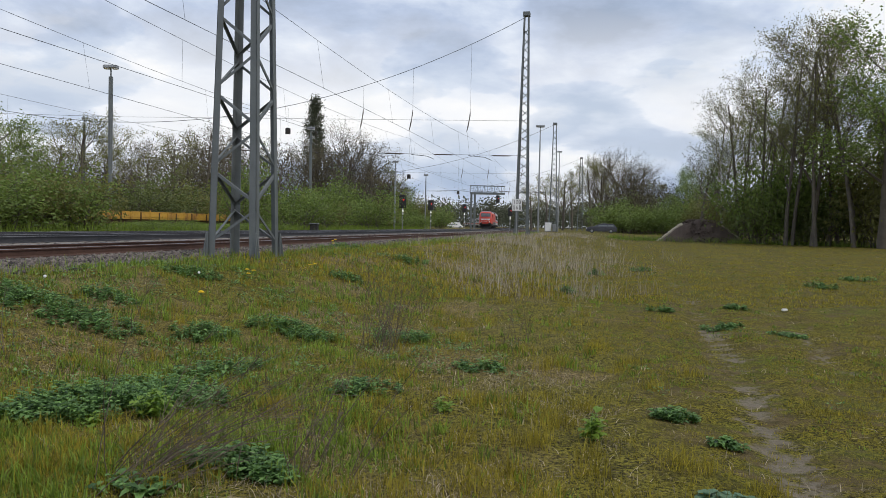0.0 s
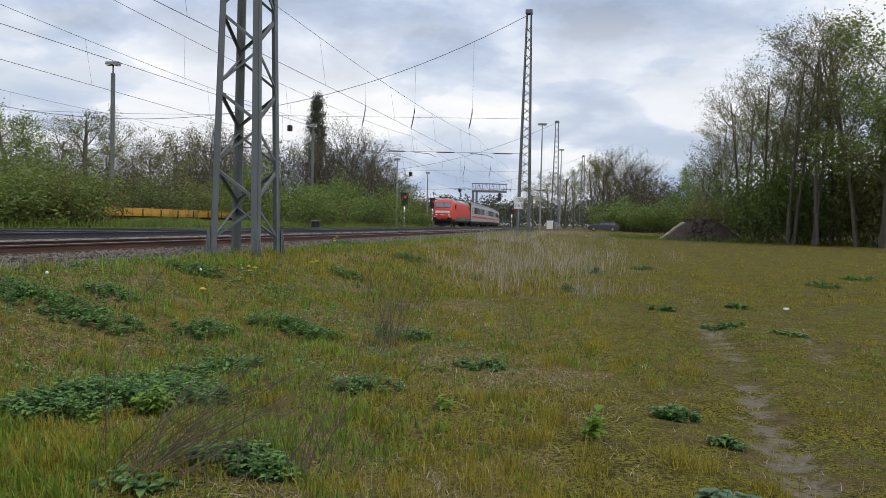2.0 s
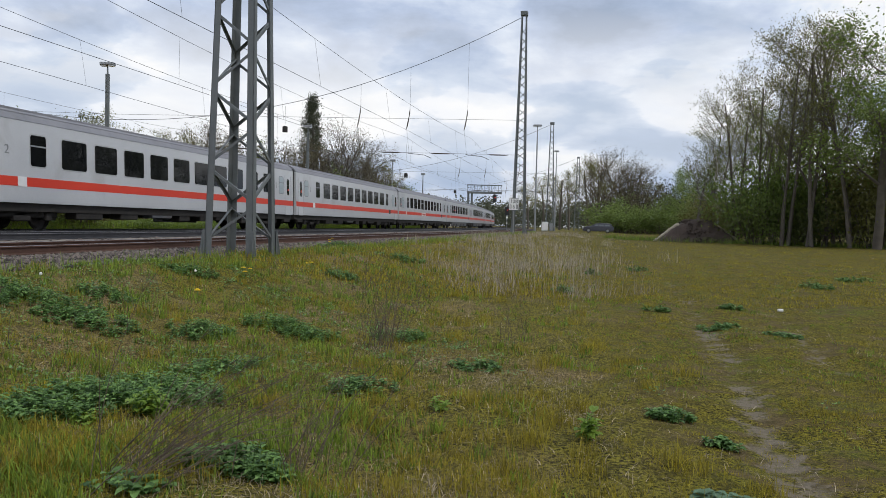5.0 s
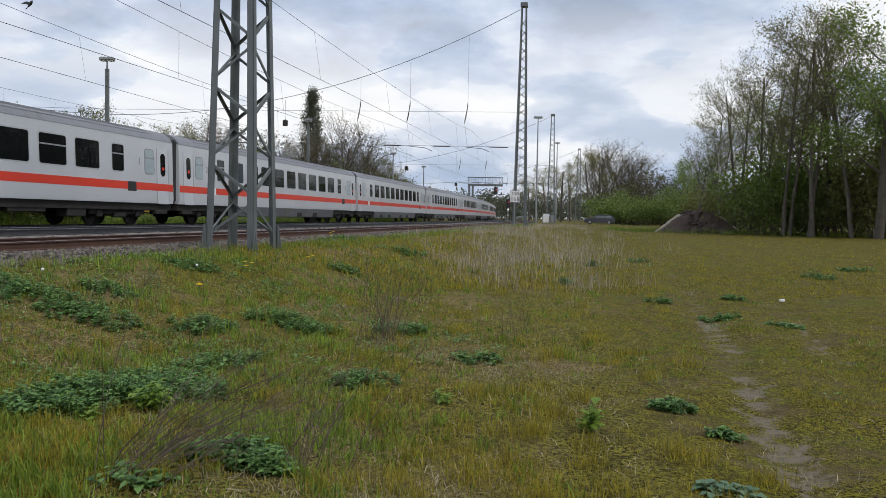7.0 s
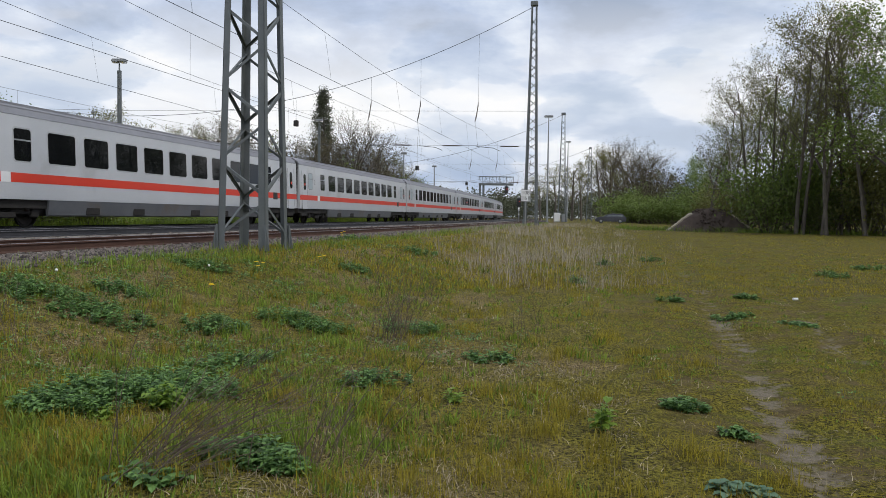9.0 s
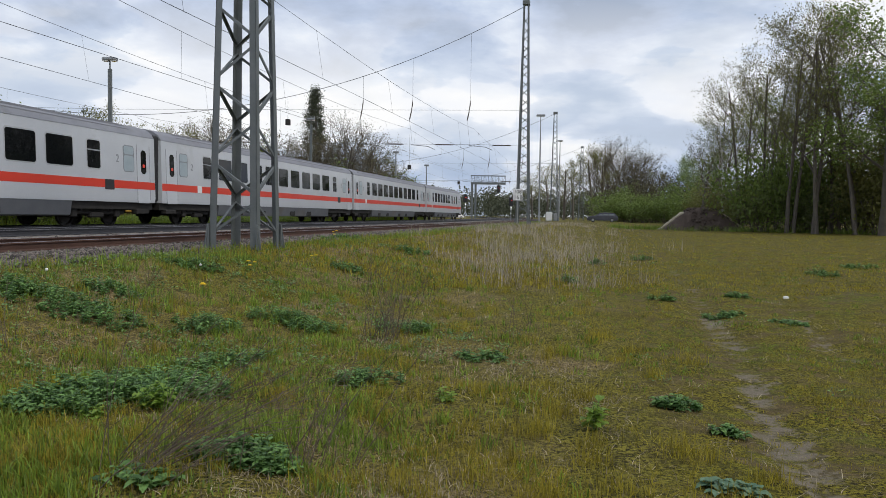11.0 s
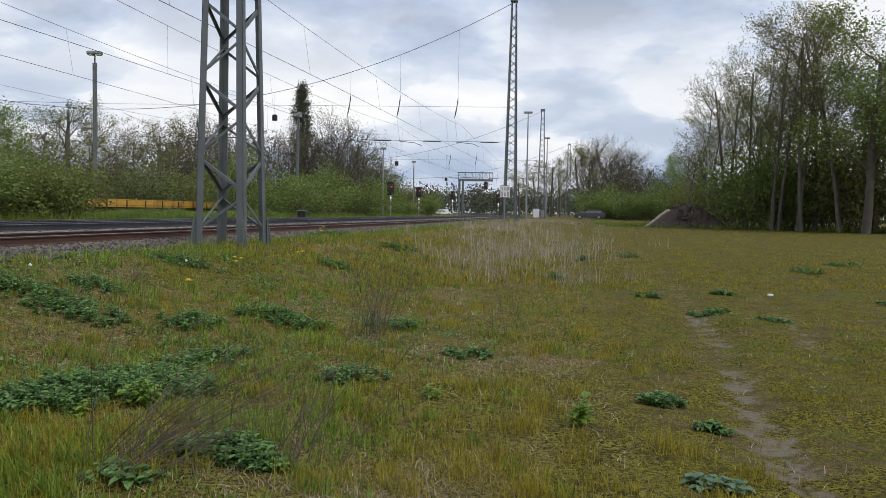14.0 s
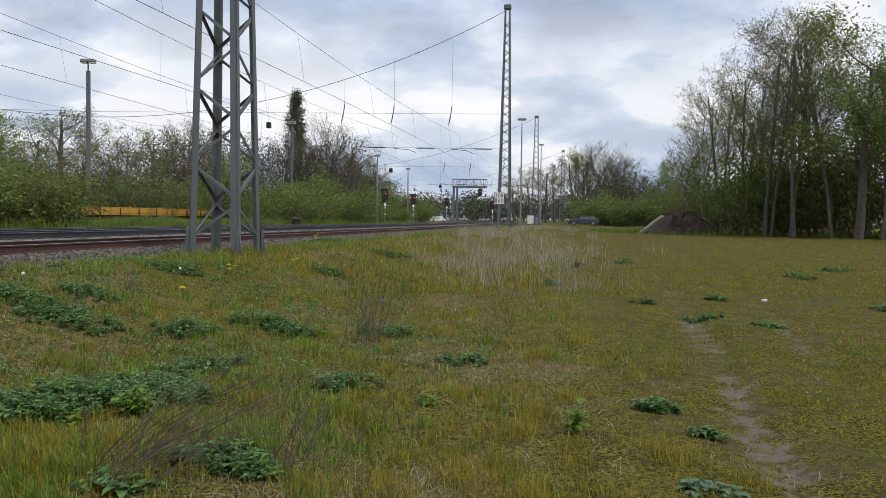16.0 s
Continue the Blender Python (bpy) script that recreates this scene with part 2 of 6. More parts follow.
def ground_material():
    m = bpy.data.materials.new("rough_meadow_ground")
    m.use_nodes = True
    nt = m.node_tree
    b = nt.nodes["Principled BSDF"]
    tc = nt.nodes.new("ShaderNodeTexCoord")

    def nz(scale, detail=6.0, rough=0.6, distort=0.3):
        n = node(nt, "ShaderNodeTexNoise", Scale=scale, Detail=detail, Roughness=rough, Distortion=distort)
        nt.links.new(tc.outputs["Object"], n.inputs[0])
        return n.outputs[0]
    # near-black stops, also in mown, put the shade between blades into the colour
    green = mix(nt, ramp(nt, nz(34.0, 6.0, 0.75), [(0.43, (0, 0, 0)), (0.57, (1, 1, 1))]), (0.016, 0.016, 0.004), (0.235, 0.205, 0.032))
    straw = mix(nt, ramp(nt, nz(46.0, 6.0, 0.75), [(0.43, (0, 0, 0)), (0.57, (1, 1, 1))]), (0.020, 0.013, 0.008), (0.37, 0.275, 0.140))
    soil = mix(nt, nz(9.0), (0.12, 0.095, 0.07), (0.27, 0.23, 0.175))
    col = mix(nt, ramp(nt, nz(0.35, 8.0), [(0.48, (0, 0, 0)), (0.62, (0.9, 0.9, 0.9))]), green, straw)
    col = mix(nt, ramp(nt, nz(1.7, 8.0, 0.65), [(0.60, (0, 0, 0)), (0.70, (0.8, 0.8, 0.8))]), col, soil)
    # two worn wheel tracks along the meadow
    at = nt.nodes.new("ShaderNodeAttribute")
    at.attribute_name = "worn"
    turf = nt.nodes.new("ShaderNodeAttribute")
    turf.attribute_name = "turf"
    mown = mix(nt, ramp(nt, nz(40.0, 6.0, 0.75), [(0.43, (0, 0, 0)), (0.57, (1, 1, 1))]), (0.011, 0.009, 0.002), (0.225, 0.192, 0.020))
    mown = mix(nt, ramp(nt, nz(0.9, 7.0), [(0.5, (0, 0, 0)), (0.7, (0.7, 0.7, 0.7))]), mown, mix(nt, nz(30.0), (0.04, 0.06, 0.010), (0.15, 0.175, 0.026)))
    # mossy, brown and bare hand-wide spots in the short turf
    mown = mix(nt, ramp(nt, nz(2.6, 7.0, 0.7), [(0.50, (0, 0, 0)), (0.60, (0.85, 0.85, 0.85))]), mown, mix(nt, nz(24.0), (0.035, 0.025, 0.012), (0.20, 0.145, 0.075)))
    col = mix(nt, turf.outputs["Fac"], col, mown)
    # scattered blotches blend in a darker tone for contrast
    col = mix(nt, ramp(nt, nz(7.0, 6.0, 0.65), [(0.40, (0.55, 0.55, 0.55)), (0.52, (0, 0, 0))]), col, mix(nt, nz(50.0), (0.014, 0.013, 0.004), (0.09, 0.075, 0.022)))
    wear = math_node(nt, "ADD", at.outputs["Fac"], math_node(nt, "MULTIPLY", math_node(nt, "SUBTRACT", nz(4.5, 7.0, 0.7), 0.5), 2.6))
    col = mix(nt, math_node(nt, "MULTIPLY", ramp(nt, wear, [(0.55, (0, 0, 0)), (0.85, (1, 1, 1))]), ramp(nt, at.outputs["Fac"], [(0.0, (0, 0, 0)), (0.25, (1, 1, 1))])), col, mix(nt, nz(18.0), (0.10, 0.083, 0.06), (0.26, 0.22, 0.165)))
    nt.links.new(col, b.inputs["Base Color"])
    b.inputs["Roughness"].default_value = 0.95
    b.inputs["Specular IOR Level"].default_value = 0.15
    bn = node(nt, "ShaderNodeBump", Strength=0.8, Distance=0.05)
    nt.links.new(nz(26.0, 5.0), bn.inputs["Height"])
    nt.links.new(bn.outputs[0], b.inputs["Normal"])
    return m


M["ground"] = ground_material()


# ---- mesh building ----
class Shape:
    """Gathers vertices and faces of one mesh."""

    def __init__(self):
        self.v, self.f = [], []

    def add(self, verts, faces):
        k = len(self.v)
        self.v += [tuple(p) for p in verts]
        self.f += [tuple(i + k for i in f) for f in faces]
        return self

    def box(self, x0, x1, y0, y1, z0, z1, bevel=0.0):
        if bevel <= 0:
            v = [(x, y, z) for z in (z0, z1) for y in (y0, y1) for x in (x0, x1)]
            return self.add(v, [(0, 2, 3, 1), (4, 5, 7, 6), (0, 1, 5, 4), (2, 6, 7, 3), (0, 4, 6, 2), (1, 3, 7, 5)])
        c = bevel
        ring = [(x0 + c, y0), (x1 - c, y0), (x1, y0 + c), (x1, y1 - c), (x1 - c, y1), (x0 + c, y1), (x0, y1 - c), (x0, y0 + c)]
        mx, my = (x0 + x1) / 2, (y0 + y1) / 2
        inner = [(mx + (x - mx) * (1 - 2 * c / max(x1 - x0, 1e-6)), my + (y - my) * (1 - 2 * c / max(y1 - y0, 1e-6))) for x, y in ring]
        v = [(x, y, z0) for x, y in inner] + [(x, y, z0 + c) for x, y in ring] + [(x, y, z1 - c) for x, y in ring] + [(x, y, z1) for x, y in inner]
        f = [tuple(range(7, -1, -1)), tuple(range(24, 32))]
        for r in range(3):
            f += [(r * 8 + i, r * 8 + (i + 1) % 8, r * 8 + 8 + (i + 1) % 8, r * 8 + 8 + i) for i in range(8)]
        return self.add(v, f)

    def tube(self, path, radii, n=8, caps=True):
        path = [Vector(p) for p in path]
        if isinstance(radii, (int, float)):
            radii = [radii] * len(path)
        v, f = [], []
        for i, p in enumerate(path):
            d = (path[min(i + 1, len(path) - 1)] - path[max(i - 1, 0)]).normalized()
            a = d.orthogonal().normalized()
            if abs(d.z) < 0.99:
                a = d.cross(Vector((0, 0, 1))).normalized()
            c = d.cross(a)
            v += [p + (a * math.cos(k * math.tau / n) + c * math.sin(k * math.tau / n)) * radii[i] for k in range(n)]
        for i in range(len(path) - 1):
            f += [(i * n + k, i * n + (k + 1) % n, i * n + n + (k + 1) % n, i * n + n + k) for k in range(n)]
        if caps:
            f += [tuple(range(n - 1, -1, -1)), tuple(range((len(path) - 1) * n, len(path) * n))]
        return self.add(v, f)

    def bar(self, p, q, w, h, up=(0, 0, 1)):
        """A flat bar from p to q, w wide across and h deep along up."""
        p, q, up = Vector(p), Vector(q), Vector(up)
        d = (q - p).normalized()
        s = d.cross(up).normalized() * (w / 2)
        u = s.cross(d).normalized() * (h / 2)
        v = [p - s - u, p + s - u, p + s + u, p - s + u, q - s - u, q + s - u, q + s + u, q - s + u]
        return self.add(v, [(3, 2, 1, 0), (4, 5, 6, 7), (0, 1, 5, 4), (1, 2, 6, 5), (2, 3, 7, 6), (3, 0, 4, 7)])

    def loft(self, rings, close=True, caps=True):
        n = len(rings[0])
        v = [p for r in rings for p in r]
        f = []
        for i in range(len(rings) - 1):
            f += [(i * n + k, i * n + (k + 1) % n, i * n + n + (k + 1) % n, i * n + n + k) for k in range(n if close else n - 1)]
        if caps:
            f += [tuple(range(n - 1, -1, -1)), tuple(range((len(rings) - 1) * n, len(rings) * n))]
        return self.add(v, f)

    def mesh(self, name, material, smooth=0.0):
        me = bpy.data.meshes.new(name)
        me.from_pydata(self.v, [], self.f)
        me.materials.append(material)
        if smooth:
            me.shade_smooth()
            me.set_sharp_from_angle(angle=radians(smooth))
        me.update()
        return me


def part(name, shape, material, parent=None, label="", smooth=0.0, at=None):
    me = shape if isinstance(shape, bpy.types.Mesh) else shape.mesh(name, material, smooth)
    ob = new(name, me)
    if at is not None:
        ob.matrix_basis = at
    ob.parent = parent
    if label:
        ob["label"] = label
    return ob


def thing(name, label, category, at=None, group="", kind=""):
    ob = new(name)
    ob.empty_display_size = 0.2
    if at is not None:
        ob.matrix_basis = at
    return tagged(ob, label, category, group, kind)


def fast_mesh(name, verts, quads, material):
    """A large mesh straight from arrays; every row of quads is one face."""
    me = bpy.data.meshes.new(name)
    k = quads.shape[1]
    me.vertices.add(len(verts))
    me.vertices.foreach_set("co", np.asarray(verts, np.float32).ravel())
    me.loops.add(quads.size)
    me.loops.foreach_set("vertex_index", np.asarray(quads, np.int32).ravel())
    me.polygons.add(len(quads))
    me.polygons.foreach_set("loop_start", np.arange(0, quads.size, k, dtype=np.int32))
    me.materials.append(material)
    me.update(calc_edges=True)
    return me


# ---- the plan: two curved tracks beside a meadow ----
def smooth01(a):
    a = np.clip(a, 0, 1)
    return a * a * (3 - 2 * a)


def near_x(y):
    """The near track's centre line."""
    y = np.asarray(y, float)
    return -16.9 + 0.2284 * y - np.where(y > 0, 3e-4 * y * y, 0)


NEAR_RAIL, MIDDLE_RAIL, FAR_RAIL, SPACING, THIRD = 1.0, 1.08, 1.05, 4.05, 5.0


def main_x(y):
    """The centre line of the dark main track, on which the train runs."""
    y = np.asarray(y, float)
    return -20.0 + 0.2071 * y - 1.59e-4 * np.maximum(y, 0) ** 2 - 2.66e-4 * np.maximum(y - 90, 0) ** 2


def along_main(s_y, offset, z):
    """A point beside the main track's centre line."""
    slope = 0.2071 - 3.18e-4 * max(s_y, 0) - 5.32e-4 * max(s_y - 90, 0)
    k = 1 / math.hypot(1, slope)
    return Vector((float(main_x(s_y)) + offset * k, s_y - offset * slope * k, z))


def side_distance(x, y):
    return (x - near_x(y)) * 0.975


def ground_z(x, y):
    """Meadow height: it climbs gently towards the tracks and into the distance."""
    x, y = np.asarray(x, float), np.asarray(y, float)
    base = 0.9 * (1 - np.exp(-np.maximum(y, 0) / 70))
    d = side_distance(x, y)
    top = 0.80 + 0.1 * smooth01((y - 20) / 40)
    z = base + (top - base) * smooth01((12 + 0.09 * np.maximum(y, 0) - d) / 5)
    z = np.where((d < 7.55) & (d > -6.9), np.minimum(z, 0.5), z)
    return np.where(d < -6.9, 0.78, z)


def along(s_y, offset, z):
    """A point beside the near track's centre line."""
    slope = 0.2284 - (6e-4 * s_y if s_y > 0 else 0)
    k = 1 / math.hypot(1, slope)
    return Vector((float(near_x(s_y)) + offset * k, s_y - offset * slope * k, z))


# ---- ground ----
RUTS = (((2.15, 3.5), (2.26, 4.78), (2.65, 6.38), (3.53, 9.6), (4.35, 13.0), (6.0, 20.2), (11.0, 42.0)),
        ((4.2, 7.4), (4.6, 9.0), (5.8, 12.9), (7.6, 19.0), (12.8, 42.0)))


def rut_distance(x, y):
    """How far a place lies from the nearer wheel track."""
    best = np.full(np.shape(x), 99.0)
    for path in RUTS:
        ys = [p[1] for p in path]
        cx = np.interp(y, ys, [p[0] for p in path])
        best = np.minimum(best, np.abs(x - cx) + np.where((y < ys[0]) | (y > ys[-1]), 5, 0))
    return best


def bumps(x, y):
    return 0.035 * np.sin(x * 1.7 + 0.6 * np.sin(y * 1.1)) * np.sin(y * 1.3 + 0.9) + 0.02 * np.sin(x * 4.1 + y * 2.3) * np.sin(y * 3.7 - x)


def meadow_z(x, y):
    z = ground_z(x, y)
    fade = np.clip(side_distance(x, y) - 7.6, 0, 1)
    return z + bumps(x, y) * fade - 0.05 * np.exp(-(rut_distance(x, y) / 0.3) ** 2)


def make_ground():
    def steps(lo, mid0, mid1, hi, fine):
        s = list(np.arange(mid0, mid1, fine))
        d = fine
        while s[-1] < hi:
            d *= 1.13
            s.append(s[-1] + d)
        d, head = fine, []
        first = mid0
        while first > lo:
            d *= 1.13
            first -= d
            head.append(first)
        return np.array(head[::-1] + s)
    xs, ys = steps(-2600, -16, 14, 2600, 0.14), steps(-600, 3.0, 26, 4000, 0.14)
    X, Y = np.meshgrid(xs, ys)
    Z = meadow_z(X, Y)
    nx, ny = len(xs), len(ys)
    i = (np.arange(ny - 1)[:, None] * nx + np.arange(nx - 1)[None]).ravel()
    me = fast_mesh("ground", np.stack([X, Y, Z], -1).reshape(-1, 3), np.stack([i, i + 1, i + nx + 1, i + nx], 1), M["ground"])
    me.shade_smooth()
    worn = me.attributes.new("worn", "FLOAT", "POINT")
    patchy = (0.64 + 0.26 * np.sin(Y * 2.1) * np.sin(Y * 0.83 + 1)) * np.clip(1.35 - Y / 32, 0.4, 1)
    w = np.exp(-(rut_distance(X, Y) / 0.31) ** 2) * patchy * np.where(X - 0.28 * Y > 2.1, 0.6, 1.0)
    worn.data.foreach_set("value", w.ravel().astype(np.float32))
    turf = me.attributes.new("turf", "FLOAT", "POINT")
    turf.data.foreach_set("value", smooth01((X - 0.12 * Y - 0.5) / (0.6 + 0.06 * np.abs(Y))).ravel().astype(np.float32))
    tagged(new("ground", me), "uneven meadow of olive grass and bare soil", "ground", kind="structure")


make_ground()


# ---- tracks ----
def make_track(name, offset, rail_z, rail_mat, y0, y1, label, shoulder=((1.75, -0.20), (2.7, -0.72)), place=along):
    """Ballast bed, sleepers and two rails of one track."""
    track = thing(name, label, "track", kind="structure")
    ys = list(np.arange(y0, 120, 4.0)) + list(np.arange(120, y1, 12.0))
    bed = Shape()
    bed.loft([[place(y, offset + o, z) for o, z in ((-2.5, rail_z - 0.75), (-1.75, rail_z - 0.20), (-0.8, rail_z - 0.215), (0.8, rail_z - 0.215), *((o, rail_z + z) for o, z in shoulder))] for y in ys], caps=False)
    part("ballast_bed", bed, M["ballast_bed"], track, "crushed stone bed, toned near-black as the shaded gaps", 40)
    for side in (-1, 1):
        o = offset + side * 0.753
        prof = ((-0.07, -0.17), (0.07, -0.17), (0.07, -0.155), (0.012, -0.13), (0.012, -0.04), (0.036, -0.03), (0.036, -0.004), (-0.036, -0.004), (-0.036, -0.03), (-0.012, -0.04), (-0.012, -0.13), (-0.07, -0.155))
        part("rail", Shape().loft([[place(y, o + a, rail_z + b) for a, b in prof] for y in ys]), rail_mat, track, "rolled steel rail")
        top = ((-0.03, -0.004), (0.03, -0.004), (0.026, 0.0), (-0.026, 0.0))
        part("rail_head", Shape().loft([[place(y, o + a, rail_z + b) for a, b in top] for y in ys]), M["railhead"], track, "bright worn running surface")
    sl = Shape().box(-1.3, 1.3, -0.13, 0.13, -0.27, -0.172, 0.02).mesh("sleeper", M["sleeper"])
    y = max(y0, 4.0)
    while y < 130:
        p, q = place(y, offset, rail_z), place(y + 1, offset, rail_z)
        ang = -math.atan2(q.x - p.x, q.y - p.y)
        part("sleeper", sl, None, track, at=Matrix.Translation(p) @ Matrix.Rotation(ang, 4, "Z"))
        y += 0.6
    return track


make_track("near_track", THIRD, NEAR_RAIL, M["rust"], -90, 420, "rust-brown railway track on stone ballast", ((1.75, -0.20), (2.75, -0.24), (3.5, -0.55)))
make_track("main_track", 0.0, FAR_RAIL, M["darkrail"], -90, 420, "dark railway track on stone ballast", place=along_main)
make_track("middle_track", SPACING, MIDDLE_RAIL, M["darkrail"], -90, 420, "dark railway track on stone ballast", ((1.75, -0.20), (2.6, -0.30), (3.4, -0.58)), along_main)


def make_ballast():
    """Loose stones on the shoulder and between the rails."""
    rng = np.random.default_rng(5)
    base = np.array([(1, 0, 0), (-1, 0, 0), (0, 1, 0), (0, -1, 0), (0, 0, 1), (0, 0, -1)], float)
    tri = np.array([(0, 2, 4), (2, 1, 4), (1, 3, 4), (3, 0, 4), (2, 0, 5), (1, 2, 5), (3, 1, 5), (0, 3, 5)])
    n = 40000
    y = 7 + 63 * rng.random(n) ** 2.0
    o = np.where(rng.random(n) < 0.72, rng.uniform(5.85, 8.45, n), rng.uniform(-6.2, 5.9, n))
    z = np.interp(o, (-1.8, -1.0, 1.9, 2.6, 3.25, 6.75, 7.75, 8.5), (MIDDLE_RAIL - 0.2, MIDDLE_RAIL - 0.2, MIDDLE_RAIL - 0.2, 0.74, NEAR_RAIL - 0.2, NEAR_RAIL - 0.19, NEAR_RAIL - 0.23, NEAR_RAIL - 0.5))
    slope = 0.2284 - 6e-4 * y
    k = 1 / np.hypot(1, slope)
    P = np.stack([near_x(y) + o * k, y - o * slope * k, z], 1)
    gz = meadow_z(P[:, 0], P[:, 1])
    P[:, 2] = np.maximum(P[:, 2], np.where(o > 7.8, gz, -9)) + 0.0
    s = rng.uniform(0.025, 0.068, n) * (1 + y / 70)
    V = base[None] * rng.uniform(0.6, 1.25, (n, 6, 1)) + rng.normal(0, 0.16, (n, 6, 3))
    a = rng.random(n) * math.tau
    c, sn = np.cos(a), np.sin(a)
    V = np.stack([V[..., 0] * c[:, None] - V[..., 1] * sn[:, None], V[..., 0] * sn[:, None] + V[..., 1] * c[:, None], V[..., 2] * 0.6], -1)
    V = V * s[:, None, None] + P[:, None]
    F = tri[None] + (np.arange(n) * 6)[:, None, None]
    tagged(new("ballast_stones", fast_mesh("ballast_stones", V.reshape(-1, 3), F.reshape(-1, 3), M["ballast"])), "grey-brown crushed ballast stones along the rails", "ballast", kind="stuff")


make_ballast()


# ---- lattice masts of the overhead line ----
def lattice_mast(height, base, top, period, label, at, leg_w=0.17):
    """Four angle legs, zigzag braces on every side, concrete foot."""
    mast = thing("lattice_mast", label, "mast", at, "lattice masts along the line")

    def half(z):
        return (base + (top - base) * z / height) / 2
    for sx, sy in ((-1, -1), (1, -1), (1, 1), (-1, 1)):
        leg = Shape()
        h0, h1 = half(0), half(height)
        w, t = leg_w, 0.018
        for (dx, dy) in ((w, t), (t, w)):
            r = []
            for h, z in ((h0, -0.15), (h1, height)):
                ww = 1.0 if z < 1 else 0.62
                x0, y0 = sx * h, sy * h
                x1, y1 = x0 - sx * dx * (ww if dx > t else 1), y0 - sy * dy * (ww if dy > t else 1)
                r.append([(x0, y0, z), (x1, y0, z), (x1, y1, z), (x0, y1, z)])
            leg.loft(r)
        part("leg", leg, M["steel"], mast)
        g = Shape()
        h = h0 + 0.02
        for nx, ny in ((1, 0), (0, 1)):
            px, py = sx * h, sy * h
            a = (px - sx * nx * 0.20, py - sy * ny * 0.20)
            b = (px + sx * nx * 0.09, py + sy * ny * 0.09)
            ox, oy = (0, sy * 0.012) if nx else (sx * 0.012, 0)
            a = (px - sx * nx * 0.05, py - sy * ny * 0.05)
            v = [(a[0], a[1], 0.0), (b[0], b[1], 0.0), (px + sx * nx * 0.01, py + sy * ny * 0.01, 0.5), (a[0], a[1], 0.55)]
            v2 = [(p[0] + ox, p[1] + oy, p[2]) for p in v]
            g.add(v + v2, [(0, 1, 2, 3), (7, 6, 5, 4), (0, 4, 5, 1), (1, 5, 6, 2), (2, 6, 7, 3), (3, 7, 4, 0)])
        part("gusset_plate", g, M["steel"], mast)
    corners = ((-1, -1), (1, -1), (1, 1), (-1, 1))
    k, z = 0, 0.25
    while z + period / 2 < height - 0.3:
        step = period / 2
        for s in range(4):
            a, b = corners[s], corners[(s + 1) % 4]
            if (k + s) % 2:
                a, b = b, a
            z0, z1 = z + 0.07, z + step - 0.07
            p = Vector((a[0] * (half(z0) - 0.03), a[1] * (half(z0) - 0.03), z0))
            q = Vector((b[0] * (half(z1) - 0.03), b[1] * (half(z1) - 0.03), z1))
            out = Vector((a[0] + b[0], a[1] + b[1], 0)).normalized()
            part("brace", Shape().bar(p, q, 0.058, 0.012, out).bar(p + Vector((0, 0, 0.03)) - out * 0.03, q + Vector((0, 0, 0.03)) - out * 0.03, 0.012, 0.048, out), M["steel"], mast)
        z += step
        k += 1
    part("top_plate", Shape().box(-top / 2 - 0.06, top / 2 + 0.06, -top / 2 - 0.06, top / 2 + 0.06, height, height + 0.35, 0.02), M["steel"], mast)
    part("foundation", Shape().box(-base / 2 - 0.22, base / 2 + 0.22, -base / 2 - 0.22, base / 2 + 0.22, -0.7, -0.05, 0.04), M["concrete"], mast, "weathered concrete foot")
    return mast


TRACK_TURN = -12.5
mast_near = lattice_mast(18.5, 1.13, 0.38, 1.66, "grey-painted steel lattice mast on a concrete foot", pose(-4.42, 16.95, 0.82, 0, 0, TRACK_TURN), 0.16)
lattice_mast(18.5, 1.15, 0.46, 1.5, "tall grey steel lattice mast with a head-span wire", pose(6.5, 66, 0.92, 0, 0, TRACK_TURN))
mast_far = lattice_mast(17.2, 1.35, 0.55, 1.7, "distant grey steel lattice mast beside the line", pose(17.3, 125, 0.9, 0, 0, -10))
for mx, my, mz in ((32.1, 185, 0.9), (38.9, 240, 0.9)):
    copy_thing(mast_far, pose(mx, my, mz, 0, 0, -8))


# ---- train ----
def centre_path():
    ys = np.linspace(-80, 700, 3121)
    xs = main_x(ys)
    return xs, ys, np.concatenate([[0], np.cumsum(np.hypot(np.diff(xs), np.diff(ys)))])


PATH_X, PATH_Y, PATH_S = centre_path()


def on_track(s):
    """The place on the far track at the arc length s; straight before its start."""
    if s < 0:
        return Vector((PATH_X[0] + s * 0.2022, PATH_Y[0] + s * 0.9793, FAR_RAIL))
    return Vector((float(np.interp(s, PATH_S, PATH_X)), float(np.interp(s, PATH_S, PATH_Y)), FAR_RAIL))


TRAIN_START, TRAIN_SPEED, TRAIN_PUSH, LOCO_LENGTH, COACH_LENGTH = 250.588, 33.052, 0.0200, 19.1, 26.4


def vehicle_rows(front, length):
    rows = []
    for i in range(33):
        t = i * 0.5
        s = TRAIN_START - TRAIN_SPEED * t - TRAIN_PUSH * t * t + front
        a, b = on_track(s + 0.2 * length), on_track(s + 0.8 * length)
        mid, d = (a + b) / 2, (a - b).normalized()
        rows.append((t, pose(mid.x, mid.y, mid.z, 0, 0, math.degrees(math.atan2(d.y, d.x)))))
    return rows


def section(half, zs, x):
    """One body ring at x: up the right side, over the roof, down the left."""
    r = [(x, -w, z) for w, z in zs]
    return r + [(x, w, z) for w, z in reversed(zs) if w > 1e-6]


BODY = ((1.385, 0.90), (1.415, 1.08), (1.335, 3.53))
ROOF = ((1.335, 3.53), (1.20, 3.74), (0.95, 3.91), (0.55, 4.02), (0.0, 4.05))


